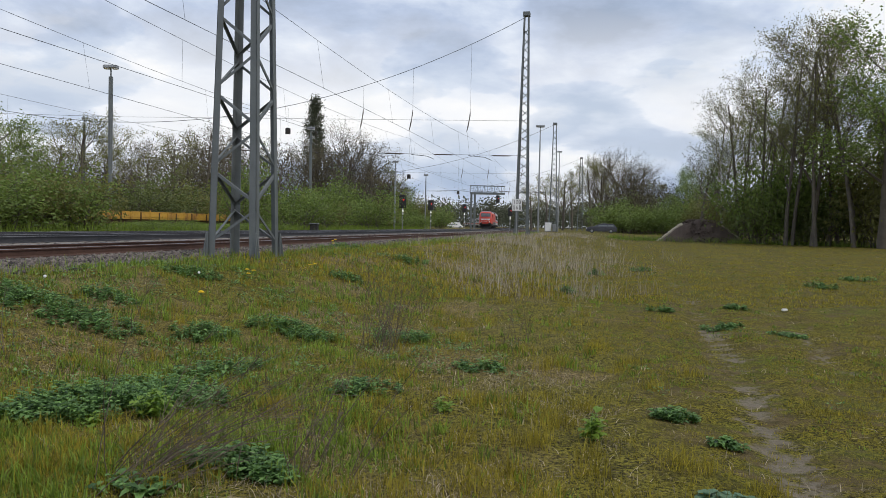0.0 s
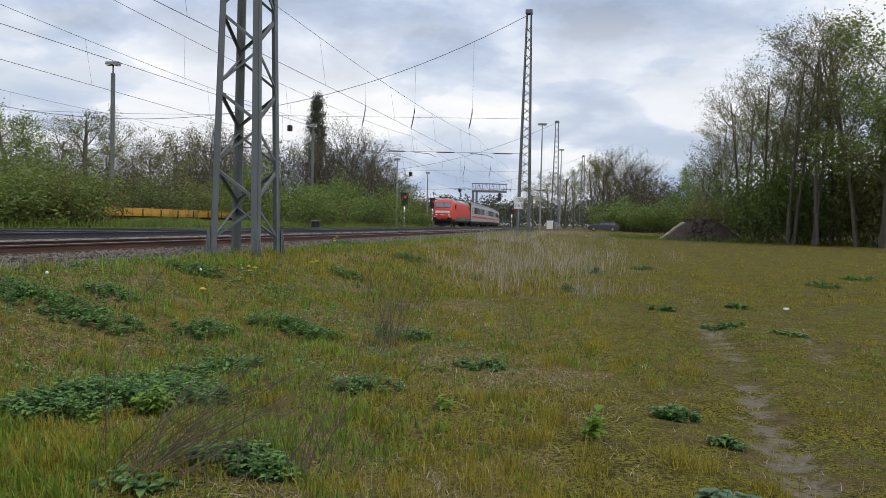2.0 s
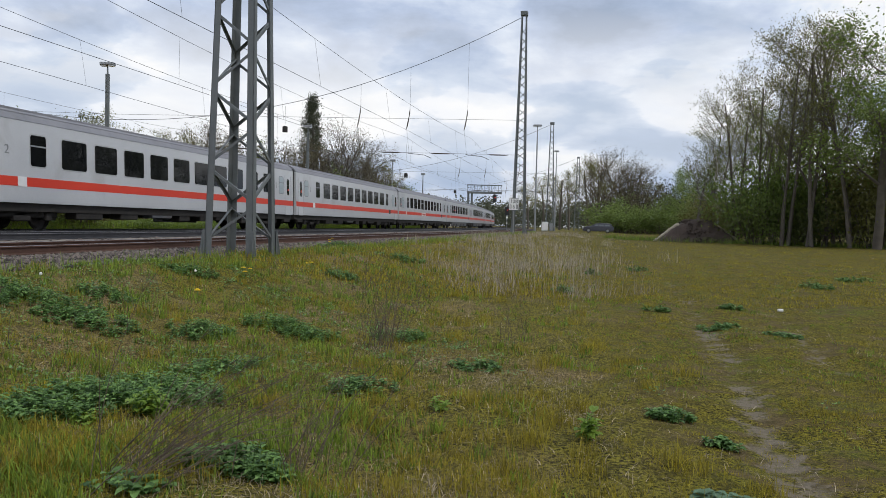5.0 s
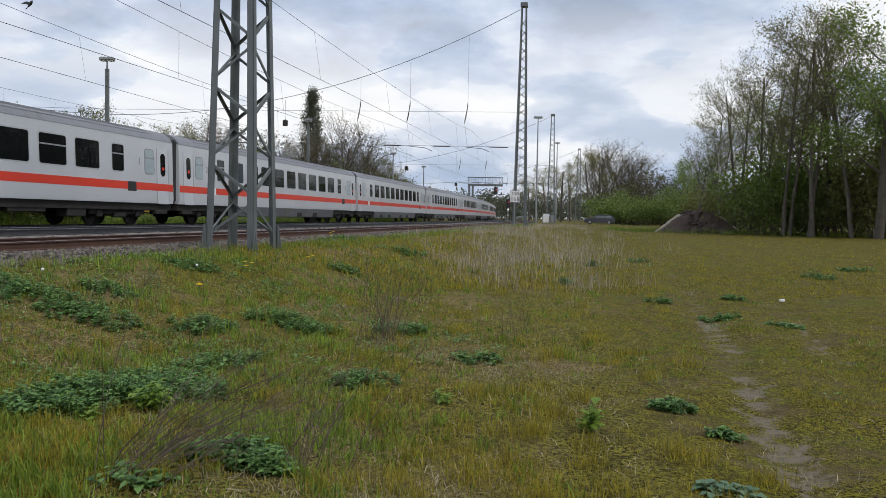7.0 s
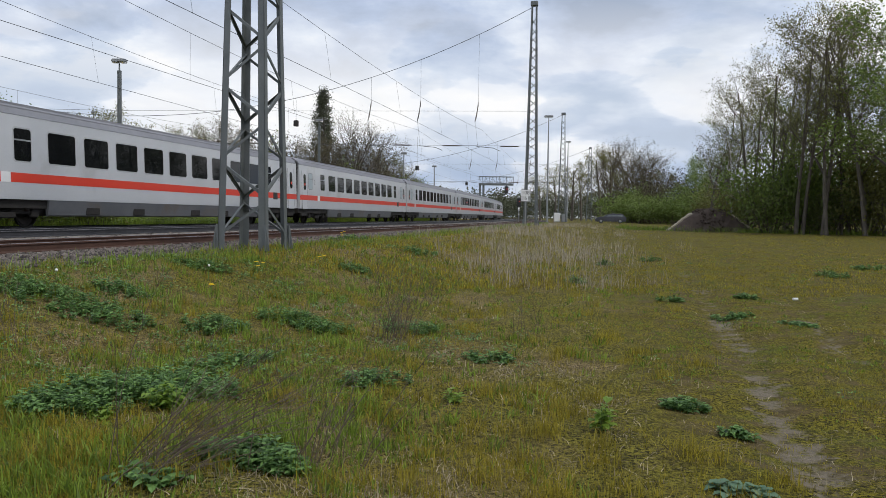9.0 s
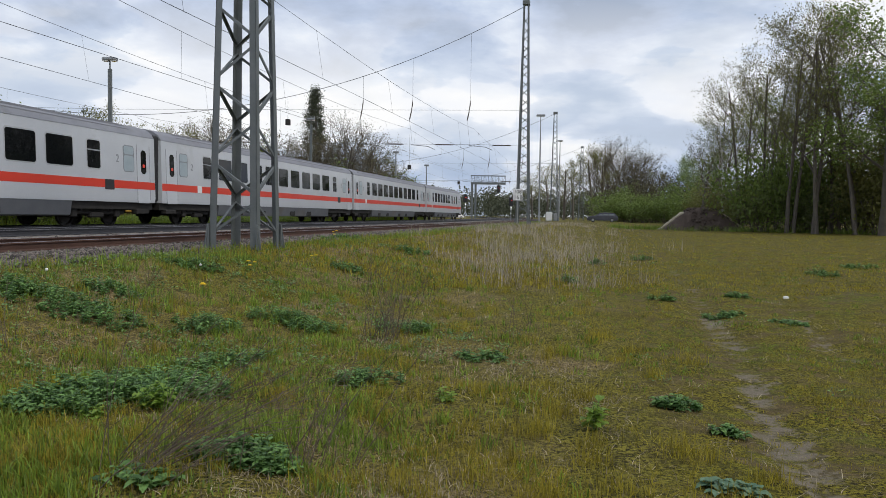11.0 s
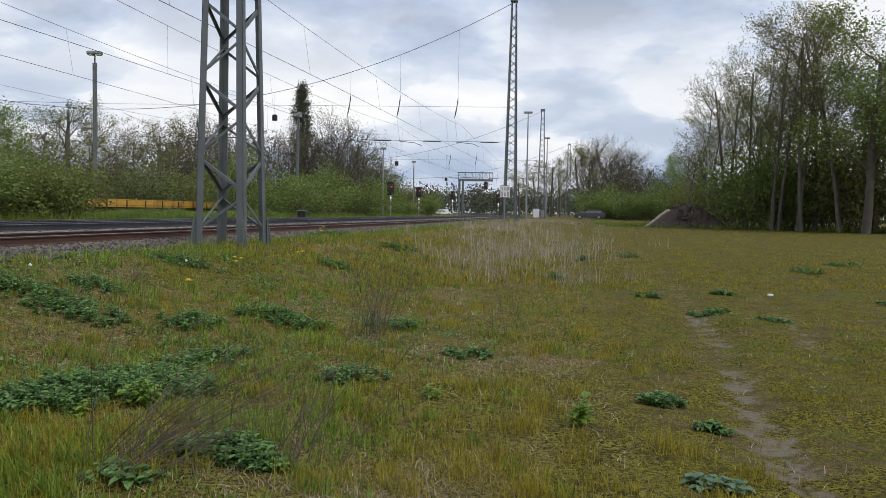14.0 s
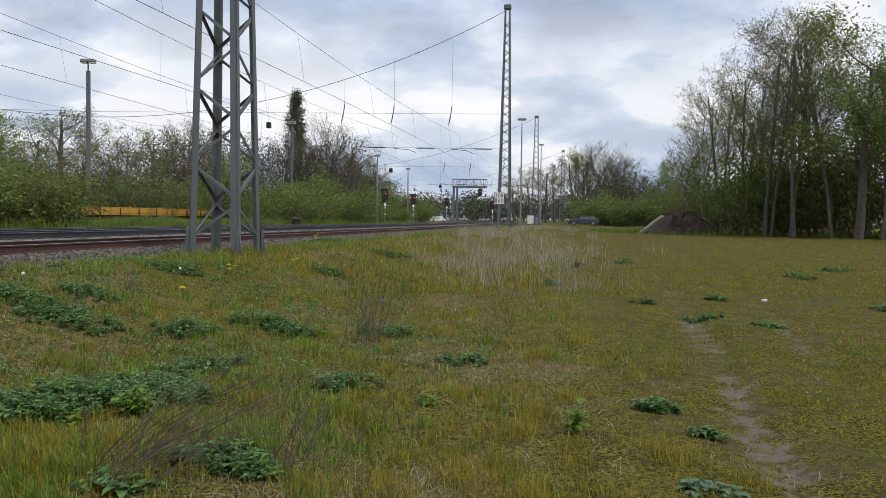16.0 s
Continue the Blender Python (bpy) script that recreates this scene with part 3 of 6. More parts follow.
def wheel_mesh():
    s = Shape()
    n = 20
    prof = ((0.46, -0.07), (0.49, -0.07), (0.49, -0.045), (0.46, -0.04), (0.455, 0.06), (0.38, 0.06), (0.36, 0.02), (0.14, 0.02), (0.14, 0.07), (0.0, 0.07))
    s.loft([[(r * math.cos(a), y, r * math.sin(a)) for r, y in prof] for a in [i * math.tau / n for i in range(n + 1)]], close=False, caps=False)
    return s.mesh("wheel", M["under"], 40)


WHEEL = wheel_mesh()


def bogie(parent, x, wheelbase, label="dark grimy four-wheel bogie"):
    b = part("bogie", Shape().box(x - wheelbase / 2 - 0.55, x + wheelbase / 2 + 0.55, 0.92, 1.10, 0.42, 0.66, 0.04).box(x - wheelbase / 2 - 0.55, x + wheelbase / 2 + 0.55, -1.10, -0.92, 0.42, 0.66, 0.04)
             .box(x - 0.3, x + 0.3, -1.1, 1.1, 0.36, 0.85, 0.05).box(x - 0.38, x + 0.38, 0.98, 1.2, 0.3, 0.5, 0.04).box(x - 0.38, x + 0.38, -1.2, -0.98, 0.3, 0.5, 0.04), M["under"], parent, label)
    for sx in (-1, 1):
        for sy in (-1, 1):
            part("wheel", WHEEL, None, b, at=pose(x + sx * wheelbase / 2, sy * 0.75, 0.46, 0, 0, 0 if sy < 0 else 180))
            part("axle_box", Shape().box(x + sx * wheelbase / 2 - 0.16, x + sx * wheelbase / 2 + 0.16, min(sy * 1.0, sy * 1.18), max(sy * 1.0, sy * 1.18), 0.32, 0.62, 0.04), M["under"], b)
            part("spring", Shape().tube([(x + sx * (wheelbase / 2 - 0.35), sy * 1.08, 0.55), (x + sx * (wheelbase / 2 - 0.35), sy * 1.08, 0.92)], 0.1, 10), M["under"], b)
    return b


def pane_shape(x0, x1, z0, z1, y, side, depth, bevel):
    """A rounded upright panel on a side wall."""
    ring = [(x0 + bevel, z0), (x1 - bevel, z0), (x1, z0 + bevel), (x1, z1 - bevel), (x1 - bevel, z1), (x0 + bevel, z1), (x0, z1 - bevel), (x0, z0 + bevel)]

    def lean(z):
        return y + 0.005 - (z - 1.05) * 0.0323
    return Shape().loft([[(x, side * (lean(z) - 0.02), z) for x, z in ring], [(x, side * (lean(z) + depth), z) for x, z in ring]])


def build_coach(name, skirted, first, label, cab=False):
    L = COACH_LENGTH - 0.5
    h = L / 2
    co = thing(name, label, "coach", group="coaches of the train")
    part("body", Shape().loft([section(0, BODY, x) for x in (-h + (1.6 if cab else 0), h)], close=True), M["white"], co, "light grey painted side walls", 30)
    roof = Shape().loft([section(0, [(w + 0.012, z + 0.004) for w, z in ROOF[:-1]] + [(0.0, 4.054)], x) for x in (-h + (1.6 if cab else 0), h)])
    part("roof", roof, M["roof"], co, "dusty grey ribbed roof", 30)
    for wy in (1.17, 0.98, 0.72, 0.4):
        z = float(np.interp(wy, [p[0] for p in ROOF[::-1]], [p[1] for p in ROOF[::-1]]))
        for sy in (-1, 1):
            part("roof_rib", Shape().box(-h + 1.5, h - 1.5, sy * wy - 0.02, sy * wy + 0.02, z - 0.02, z + 0.035), M["roof"], co)
    part("underframe", Shape().box(-h, h, -1.27, 1.27, 0.62, 0.92).box(-h + 0.1, h - 0.1, -0.5, 0.5, 0.6, 0.82), M["under"], co, "dark underframe")
    rng = random.Random(name)
    if skirted:
        for sy in (-1, 1):
            part("skirt", Shape().loft([[(x, sy * 1.375, 0.93), (x, sy * 1.30, 0.40), (x, sy * 1.22, 0.36), (x, sy * 1.2, 0.93)] for x in (-h + 5.1, h - 5.1)]), M["skirt"], co, "dark grey side skirt")
            for x0 in (-4.6, -1.9, 2.4, 5.2):
                part("hatch", Shape().box(x0, x0 + 0.75, min(sy * 1.24, sy * 1.345), max(sy * 1.24, sy * 1.345), 0.42, 0.68, 0.02), M["under"], co)
    else:
        x = -h + 5.6
        while x < h - 6.5:
            w = rng.uniform(0.6, 1.9)
            for sy in (-1, 1):
                part("equipment_box", Shape().box(x, x + w, min(sy * 0.75, sy * 1.24), max(sy * 0.75, sy * 1.24), rng.uniform(0.30, 0.5), 0.85, 0.03), M["skirt"] if rng.random() < 0.4 else M["under"], co)
            x += w + rng.uniform(0.3, 1.6)
    for sx in (-1, 1):
        bogie(co, sx * 9.5, 2.5)
        # bellows reach nearly body width, their black filling the shaded gap
        part("gangway", Shape().box(min(sx * h, sx * (h + 0.28)), max(sx * h, sx * (h + 0.28)), -1.27, 1.27, 0.95, 3.72, 0.08), M["rubber"], co, "black rubber gangway bellows, widened to darken the coach gap")
        for sy in (-1, 1):
            part("buffer", Shape().tube([(sx * h, sy * 0.87, 1.06), (sx * (h + 0.2), sy * 0.87, 1.06)], [0.12, 0.16], 10), M["under"], co)
    end_pad = 2.9
    count = 11
    pitch = (L - 2 * end_pad - 0.2) / count
    for sy in (-1, 1):
        y = 1.41
        part("stripe", Shape().loft([[(x, sy * 1.38, 1.43), (x, sy * 1.410, 1.43), (x, sy * 1.400, 1.73), (x, sy * 1.37, 1.73)] for x in (-h + (1.3 if cab else 0.02), h - 0.02)]), M["stripe"], co, "red stripe below the windows")
        for i in range(4 if cab else 0, count):
            xc = -h + end_pad + 0.1 + (i + 0.5) * pitch
            ww = 0.36 if i in (0, count - 1) else 0.66
            w = part("window", pane_shape(xc - ww - 0.05, xc + ww + 0.05, 2.06, 3.17, y, sy, 0.004, 0.08), M["seal"], co, "dark tinted window in a grey frame")
            part("pane", pane_shape(xc - ww, xc + ww, 2.11, 3.12, y, sy, 0.012, 0.06), M["glass"], w)
            if i in (0, count - 1) or (first and i in (2, 6)):
                part("vent_bar", pane_shape(xc - ww, xc + ww, 2.74, 2.79, y, sy, 0.02, 0.01), M["frame"], w)
        for sx in (-1, 1):
            xc = sx * (h - 0.80) if not (cab and sx < 0) else -h + 6.9
            d = part("door", pane_shape(xc - 0.42, xc + 0.42, 0.88, 3.25, y, sy, 0.006, 0.06), M["white"], co, "entrance door with narrow window")
            part("door_window", pane_shape(xc - 0.17, xc + 0.17, 2.05, 3.0, y, sy, 0.022, 0.1), M["glass"], d)
            part("door_sticker", pane_shape(xc - 0.08, xc + 0.08, 2.3, 2.44, y, sy, 0.028, 0.03), M["stripe"], d)
            part("door_joint", pane_shape(xc + 0.43, xc + 0.455, 1.02, 3.2, y, sy, 0.006, 0.005), M["frame"], d)
            part("door_joint", pane_shape(xc - 0.455, xc - 0.43, 1.02, 3.2, y, sy, 0.006, 0.005), M["frame"], d)
            xt = sx * (h - 1.78)
            if not (cab and sx < 0):
                fw = part("frosted_window", pane_shape(xt - 0.36, xt + 0.36, 2.08, 3.12, y, sy, 0.006, 0.1), M["frame"], co, "frosted grey toilet window")
                part("pane", pane_shape(xt - 0.32, xt + 0.32, 2.12, 2.72, y, sy, 0.012, 0.07), M["frosted"], fw)
                part("vent_pane", pane_shape(xt - 0.32, xt + 0.32, 2.77, 3.08, y, sy, 0.012, 0.07), M["frosted"], fw)
            part("step", Shape().box(xc - 0.42, xc + 0.42, min(sy * 1.1, sy * 1.36), max(sy * 1.1, sy * 1.36), 0.45, 0.62, 0.02), M["under"], co)
        part("display", pane_shape(-h + (3.7 if cab else 2.75), -h + (4.25 if cab else 3.3), 1.36, 1.74, y, sy, 0.016, 0.02), M["black"], co, "black destination display")
        part("emblem", pane_shape(h - 3.35, h - 2.95, 1.42, 1.74, y, sy, 0.016, 0.02), M["pale"], co, "white emblem plate")
        # class number beside the door
        z0 = 2.55
        for xn in (-h + 2.5, h - 2.5):
            if not cab or xn > 0:
                number(co, "1" if first else "2", xn, sy, z0)
    return co


def number(parent, text, x, sy, z, size=0.42, mat=None, y=1.376):
    cu = bpy.data.curves.new("number", "FONT")
    cu.body, cu.size, cu.align_x, cu.align_y, cu.extrude = text, size, "CENTER", "CENTER", 0.004
    tmp = bpy.data.objects.new("number", cu)
    me = bpy.data.meshes.new_from_object(tmp)
    bpy.data.objects.remove(tmp)
    me.materials.clear()
    me.materials.append(mat or M["frame"])
    part("number", me, None, parent, "grey numeral", at=pose(x, sy * y, z, 90, 0, 180 if sy > 0 else 0))


def nose_ring(x, w, zb, zt, wt):
    """A body ring for a tapered nose."""
    return [(x, -w, zb), (x, -w, zb + (zt - zb) * 0.45), (x, -(w * 0.4 + wt * 0.6), zb + (zt - zb) * 0.85), (x, -wt * 0.82, zt), (x, 0, zt + 0.04), (x, wt * 0.82, zt), (x, w * 0.4 + wt * 0.6, zb + (zt - zb) * 0.85), (x, w, zb + (zt - zb) * 0.45), (x, w, zb)]


def build_loco():
    lo = thing("locomotive", "traffic-red electric locomotive with lit headlights", "locomotive")
    h = LOCO_LENGTH / 2 - 0.55
    # side walls with a slight tumblehome, noses raked and tapered
    rings = []
    for sx, order in ((-1, 1), (1, -1)):
        n = [(h, 1.02, 1.02, 2.30, 1.00), (h - 0.10, 1.18, 1.02, 2.55, 1.14), (h - 0.62, 1.30, 1.02, 3.30, 1.17), (h - 0.95, 1.38, 1.02, 3.56, 1.20), (h - 1.35, 1.47, 1.02, 3.62, 1.30)]
        rr = [nose_ring(sx * x, w, zb, zt, wt) for x, w, zb, zt, wt in n]
        rings += rr if sx < 0 else rr[::-1]
    part("body", Shape().loft(rings), M["red"], lo, "glossy traffic-red body", 28)
    part("lower_frame", Shape().loft([[(x, -1.48, 1.42), (x, -1.48, 0.92), (x, -1.3, 0.72), (x, 1.3, 0.72), (x, 1.48, 0.92), (x, 1.48, 1.42)] for x in (-h + 1.5, h - 1.5)]), M["locogrey"], lo, "grey lower side frame", 30)
    part("roof", Shape().loft([[(x, -1.28, 3.44), (x, -1.02, 3.72), (x, 0, 3.84), (x, 1.02, 3.72), (x, 1.28, 3.44)] for x in (-h + 1.9, h - 1.9)]), M["hood"], lo, "light grey roof hoods", 30)
    for sy in (-1, 1):
        for x in (-5.4, -4.3, 4.3, 5.4):
            part("roof_vent", Shape().add([(x - 0.42, sy * 1.25, 3.52), (x + 0.42, sy * 1.25, 3.52), (x + 0.42, sy * 1.08, 3.70), (x - 0.42, sy * 1.08, 3.70), (x - 0.42, sy * 1.20, 3.49), (x + 0.42, sy * 1.20, 3.49), (x + 0.42, sy * 1.03, 3.67), (x - 0.42, sy * 1.03, 3.67)], [(0, 1, 2, 3), (7, 6, 5, 4), (0, 4, 5, 1), (2, 6, 7, 3), (1, 5, 6, 2), (0, 3, 7, 4)]), M["black"], lo)
        for sx in (-1, 1):
            part("cab_window", Shape().box(sx * (h - 1.75) - 0.28, sx * (h - 1.75) + 0.28, min(sy * 1.40, sy * 1.475), max(sy * 1.40, sy * 1.475), 2.35, 3.0, 0.04), M["glass"], lo)
            part("cab_door", Shape().box(sx * (h - 2.6) - 0.33, sx * (h - 2.6) + 0.33, min(sy * 1.40, sy * 1.482), max(sy * 1.40, sy * 1.482), 1.45, 3.2, 0.03), M["red"], lo)
            for k in range(3):
                part("side_hatch", Shape().box(sx * (h - 2.4 - k * 2.1) - 0.25, sx * (h - 2.4 - k * 2.1) + 0.25, min(sy * 1.40, sy * 1.492), max(sy * 1.40, sy * 1.492), 1.0, 1.25, 0.02), M["under"], lo)
        part("emblem", Shape().box(-0.15, 0.15, min(sy * 1.40, sy * 1.484), max(sy * 1.40, sy * 1.484), 2.05, 2.28, 0.02), M["stripe"], lo, "faint red emblem plate")
    part("underframe", Shape().box(-h + 0.4, h - 0.4, -1.1, 1.1, 0.6, 1.05), M["under"], lo)
    for sx in (-1, 1):
        bogie(lo, sx * 4.75, 2.65, "dark locomotive bogie")
        f = 1 if sx > 0 else -1

        def slab(name, y0, y1, z0, z1, mat, thick=0.02, label="", parent=lo):
            """A flat panel on the raked front face."""
            def fx(z):
                return float(np.interp(z, (1.0, 2.32, 2.58, 3.34, 3.6), (h, h, h - 0.10, h - 0.62, h - 0.95)))
            a = [(f * (fx(z) - 0.06), y, z) for y, z in ((y0, z0), (y1, z0), (y1 * 0.97, z1), (y0 * 0.97, z1))]
            b = [(f * (fx(z) + thick), y, z) for y, z in ((y0, z0), (y1, z0), (y1 * 0.97, z1), (y0 * 0.97, z1))]
            return part(name, Shape().add(a + b, [(3, 2, 1, 0), (4, 5, 6, 7), (0, 1, 5, 4), (1, 2, 6, 5), (2, 3, 7, 6), (3, 0, 4, 7)]), mat, parent, label)
        slab("windscreen_frame", -1.06, 1.06, 2.58, 3.32, M["black"], 0.012)
        for y0, y1 in ((-1.02, -0.03), (0.03, 1.02)):
            slab("windscreen", y0, y1, 2.62, 3.28, M["carglass"], 0.024, "sloping windscreen pane")
            slab("wiper", y0 + 0.3, y0 + 0.7, 2.56, 2.60, M["black"], 0.05)
        for y0, y1 in ((-0.98, -0.26), (0.26, 0.98)):
            slab("white_panel", y0, y1, 1.88, 2.14, M["pale"], 0.012, "white warning panel")
        slab("emblem", -0.2, 0.2, 1.86, 2.15, M["pale"], 0.014, "white emblem plate")
        slab("number_bar", -0.36, 0.36, 1.56, 1.64, M["pale"], 0.012)
        for sy in (-1, 1):
            slab("lamp_housing", min(sy * 0.62, sy * 0.96), max(sy * 0.62, sy * 0.96), 1.52, 1.70, M["locogrey"], 0.015)
            part("headlight", Shape().tube([(f * (h - 0.02), sy * 0.84, 1.61), (f * (h + 0.035), sy * 0.84, 1.61)], 0.06, 14), M["headlight"] if f > 0 else M["black"], lo, "round lit headlight" if f > 0 else "")
            part("buffer", Shape().tube([(f * (h - 0.1), sy * 0.875, 1.06), (f * (h + 0.4), sy * 0.875, 1.06), (f * (h + 0.42), sy * 0.875, 1.06), (f * (h + 0.5), sy * 0.875, 1.06)], [0.13, 0.13, 0.25, 0.24], 12), M["under"], lo, "round buffer")
            slab("white_corner_plate", min(sy * 1.0, sy * 1.02) - 0.1, max(sy * 1.0, sy * 1.02), 1.3, 1.42, M["pale"], 0.012)
        part("buffer_beam", Shape().box(min(f * (h - 0.5), f * h), max(f * (h - 0.5), f * h), -1.25, 1.25, 0.78, 1.26, 0.04), M["under"], lo, "dark buffer beam")
        part("snow_plough", Shape().loft([[(f * (h - 0.75), -1.15, 0.62), (f * (h - 0.45), 0, 0.62), (f * (h - 0.75), 1.15, 0.62)], [(f * (h - 0.6), -1.1, 0.2), (f * (h - 0.25), 0, 0.2), (f * (h - 0.6), 1.1, 0.2)], [(f * (h - 0.75), -1.1, 0.2), (f * (h - 0.35), 0, 0.2), (f * (h - 0.75), 1.1, 0.2)]], close=False, caps=False), M["black"], lo, "dark snow plough")
        for yy in (-0.62, -0.42, 0.35, 0.55):
            part("air_hose", Shape().tube([(f * (h + 0.02), yy, 0.98), (f * (h + 0.14), yy, 0.9), (f * (h + 0.16), yy + 0.03, 0.62), (f * (h + 0.06), yy + 0.06, 0.5)], 0.025, 6), M["rubber"], lo)
        part("coupler", Shape().box(min(f * h, f * (h + 0.35)), max(f * h, f * (h + 0.35)), -0.09, 0.09, 0.85, 1.1, 0.03), M["under"], lo)
        # pantograph: folded at the front, raised at the rear
        x0, up = sx * 6.2, sx < 0
        pan = part("pantograph", Shape().box(x0 - 0.8, x0 + 0.8, -0.7, 0.7, 3.98, 4.05, 0.02), M["under"], lo, "raised pantograph" if up else "folded pantograph")
        top = 5.68 if up else 4.32
        knee = Vector((x0 + 1.1 * f, 0, 4.85 if up else 4.2))
        part("lower_arm", Shape().bar((x0 - 0.5 * f, 0, 4.05), knee, 0.1, 0.1), M["under"], pan)
        part("upper_arm", Shape().bar(knee, (x0 - 0.2 * f, 0.25, top - 0.05), 0.06, 0.06).bar(knee, (x0 - 0.2 * f, -0.25, top - 0.05), 0.06, 0.06), M["under"], pan)
        part("head", Shape().box(x0 - 0.2 * f - 0.2, x0 - 0.2 * f - 0.12, -0.6, 0.6, top - 0.04, top + 0.02).box(x0 - 0.2 * f + 0.12, x0 - 0.2 * f + 0.2, -0.6, 0.6, top - 0.04, top + 0.02).tube([(x0 - 0.2 * f, -0.95, top - 0.2), (x0 - 0.2 * f, -0.6, top), (x0 - 0.2 * f, 0.6, top), (x0 - 0.2 * f, 0.95, top - 0.2)], 0.03, 6), M["under"], pan)
        for yy in (-0.5, 0.5):
            part("roof_insulator", Shape().tube([(x0, yy, 3.78), (x0, yy, 3.85), (x0, yy, 3.99)], [0.09, 0.11, 0.08], 8), M["insulator"], lo)
    part("roof_conduit", Shape().tube([(-6, 0.3, 4.05), (6, 0.3, 4.05)], 0.025, 6).box(-1.2, 1.2, -0.5, 0.5, 3.82, 4.0, 0.05), M["under"], lo)
    return lo


def build_cab_coach():
    """The driving trailer that runs last: its far end has a sloping cab."""
    co = build_coach("control_coach", True, False, "light grey driving trailer with a red stripe, running last", True)
    h = (COACH_LENGTH - 0.5) / 2
    # the rear end (local -x) gets a rounded, raked nose
    for ob in list(co.children):
        keep = not (ob.name.startswith(("gangway", "buffer")) and min(v.co.x for v in ob.data.vertices) < -h - 0.05)
        if not keep:
            bpy.data.objects.remove(ob)
    def ring(x, w, zt):
        k = (zt - 1.0) / 3.05
        return [(x, -w * 0.97, 0.78), (x, -w, 1.2), (x, -w, 1.0 + 1.6 * k), (x, -w * 0.92, 1.0 + 2.52 * k), (x, -w * 0.66, 1.0 + 2.9 * k), (x, 0, zt), (x, w * 0.66, 1.0 + 2.9 * k), (x, w * 0.92, 1.0 + 2.52 * k), (x, w, 1.0 + 1.6 * k), (x, w, 1.2), (x, w * 0.97, 0.78)]
    rings = [ring(-h + 1.7, 1.40, 4.03), ring(-h + 1.05, 1.385, 3.93), ring(-h + 0.5, 1.33, 3.55), ring(-h + 0.13, 1.26, 3.0), ring(-h - 0.1, 1.16, 2.35), ring(-h - 0.2, 1.06, 1.95)]
    part("nose", Shape().loft(rings), M["white"], co, "rounded light grey driving nose", 35)
    part("windscreen", Shape().loft([[(-h + 0.56, -0.92, 3.40), (-h + 0.46, 0, 3.62), (-h + 0.56, 0.92, 3.40)], [(-h - 0.11, -0.98, 2.38), (-h - 0.16, 0, 2.4), (-h - 0.11, 0.98, 2.38)]], close=False, caps=False), M["glass"], co, "sloping dark windscreen")
    for sy in (-1, 1):
        for xc, ww in ((-h + 8.75, 0.36), (-h + 4.95, 0.32)):
            win = part("window", pane_shape(xc - ww - 0.05, xc + ww + 0.05, 2.06, 3.17, 1.41, sy, 0.004, 0.08), M["seal"], co, "narrow tinted window in a grey frame")
            part("pane", pane_shape(xc - ww, xc + ww, 2.11, 3.12, 1.41, sy, 0.012, 0.06), M["glass"], win)
        number(co, "2", -h + 9.75, sy, 2.75)
        # bicycle sign on the first wide pane: two rings and a frame
        sign, bx, bz = Shape(), -h + 11.15, 2.5
        side = sy * 1.392

        def spot(dx, dz):
            return (bx + dx, side - sy * dz * 0.032, bz + dz)
        for cx in (-0.2, 0.2):
            sign.tube([spot(cx + 0.13 * math.cos(k * math.tau / 14), 0.13 * math.sin(k * math.tau / 14)) for k in range(15)], 0.012, 4, caps=False)
        for p, q in (((-0.2, 0), (-0.02, 0.0)), ((-0.02, 0), (-0.1, 0.26)), ((-0.2, 0), (-0.08, 0.2)), ((-0.08, 0.2), (0.13, 0.2)), ((-0.02, 0), (0.13, 0.2)), ((0.2, 0), (0.11, 0.3)), ((0.11, 0.3), (0.2, 0.32))):
            sign.tube([spot(*p), spot(*q)], 0.012, 4)
        part("bicycle_sign", sign, M["pale"], co, "white bicycle sign on the glass")
        part("cab_window", Shape().add([(-h + 1.25, sy * 1.415, 2.45), (-h + 0.42, sy * 1.345, 2.5), (-h + 0.72, sy * 1.315, 3.12), (-h + 1.25, sy * 1.36, 3.15), (-h + 1.25, sy * 1.2, 2.45), (-h + 0.42, sy * 1.15, 2.5), (-h + 0.72, sy * 1.15, 3.12), (-h + 1.25, sy * 1.15, 3.15)], [(0, 1, 2, 3), (4, 7, 6, 5), (0, 4, 5, 1), (1, 5, 6, 2), (2, 6, 7, 3), (3, 7, 4, 0)]), M["glass"], co)
        part("tail_lamp", Shape().tube([(-h - 0.1, sy * 0.8, 1.65), (-h - 0.24, sy * 0.8, 1.65)], 0.08, 10), M["black"], co)
        part("buffer", Shape().tube([(-h + 0.05, sy * 0.87, 1.06), (-h - 0.4, sy * 0.87, 1.06), (-h - 0.42, sy * 0.87, 1.06), (-h - 0.48, sy * 0.87, 1.06)], [0.12, 0.12, 0.24, 0.22], 12), M["under"], co)
        number(co, "IC", -h + 2.85, sy, 2.55, 0.75, M["skirt"], 1.39)
    return co


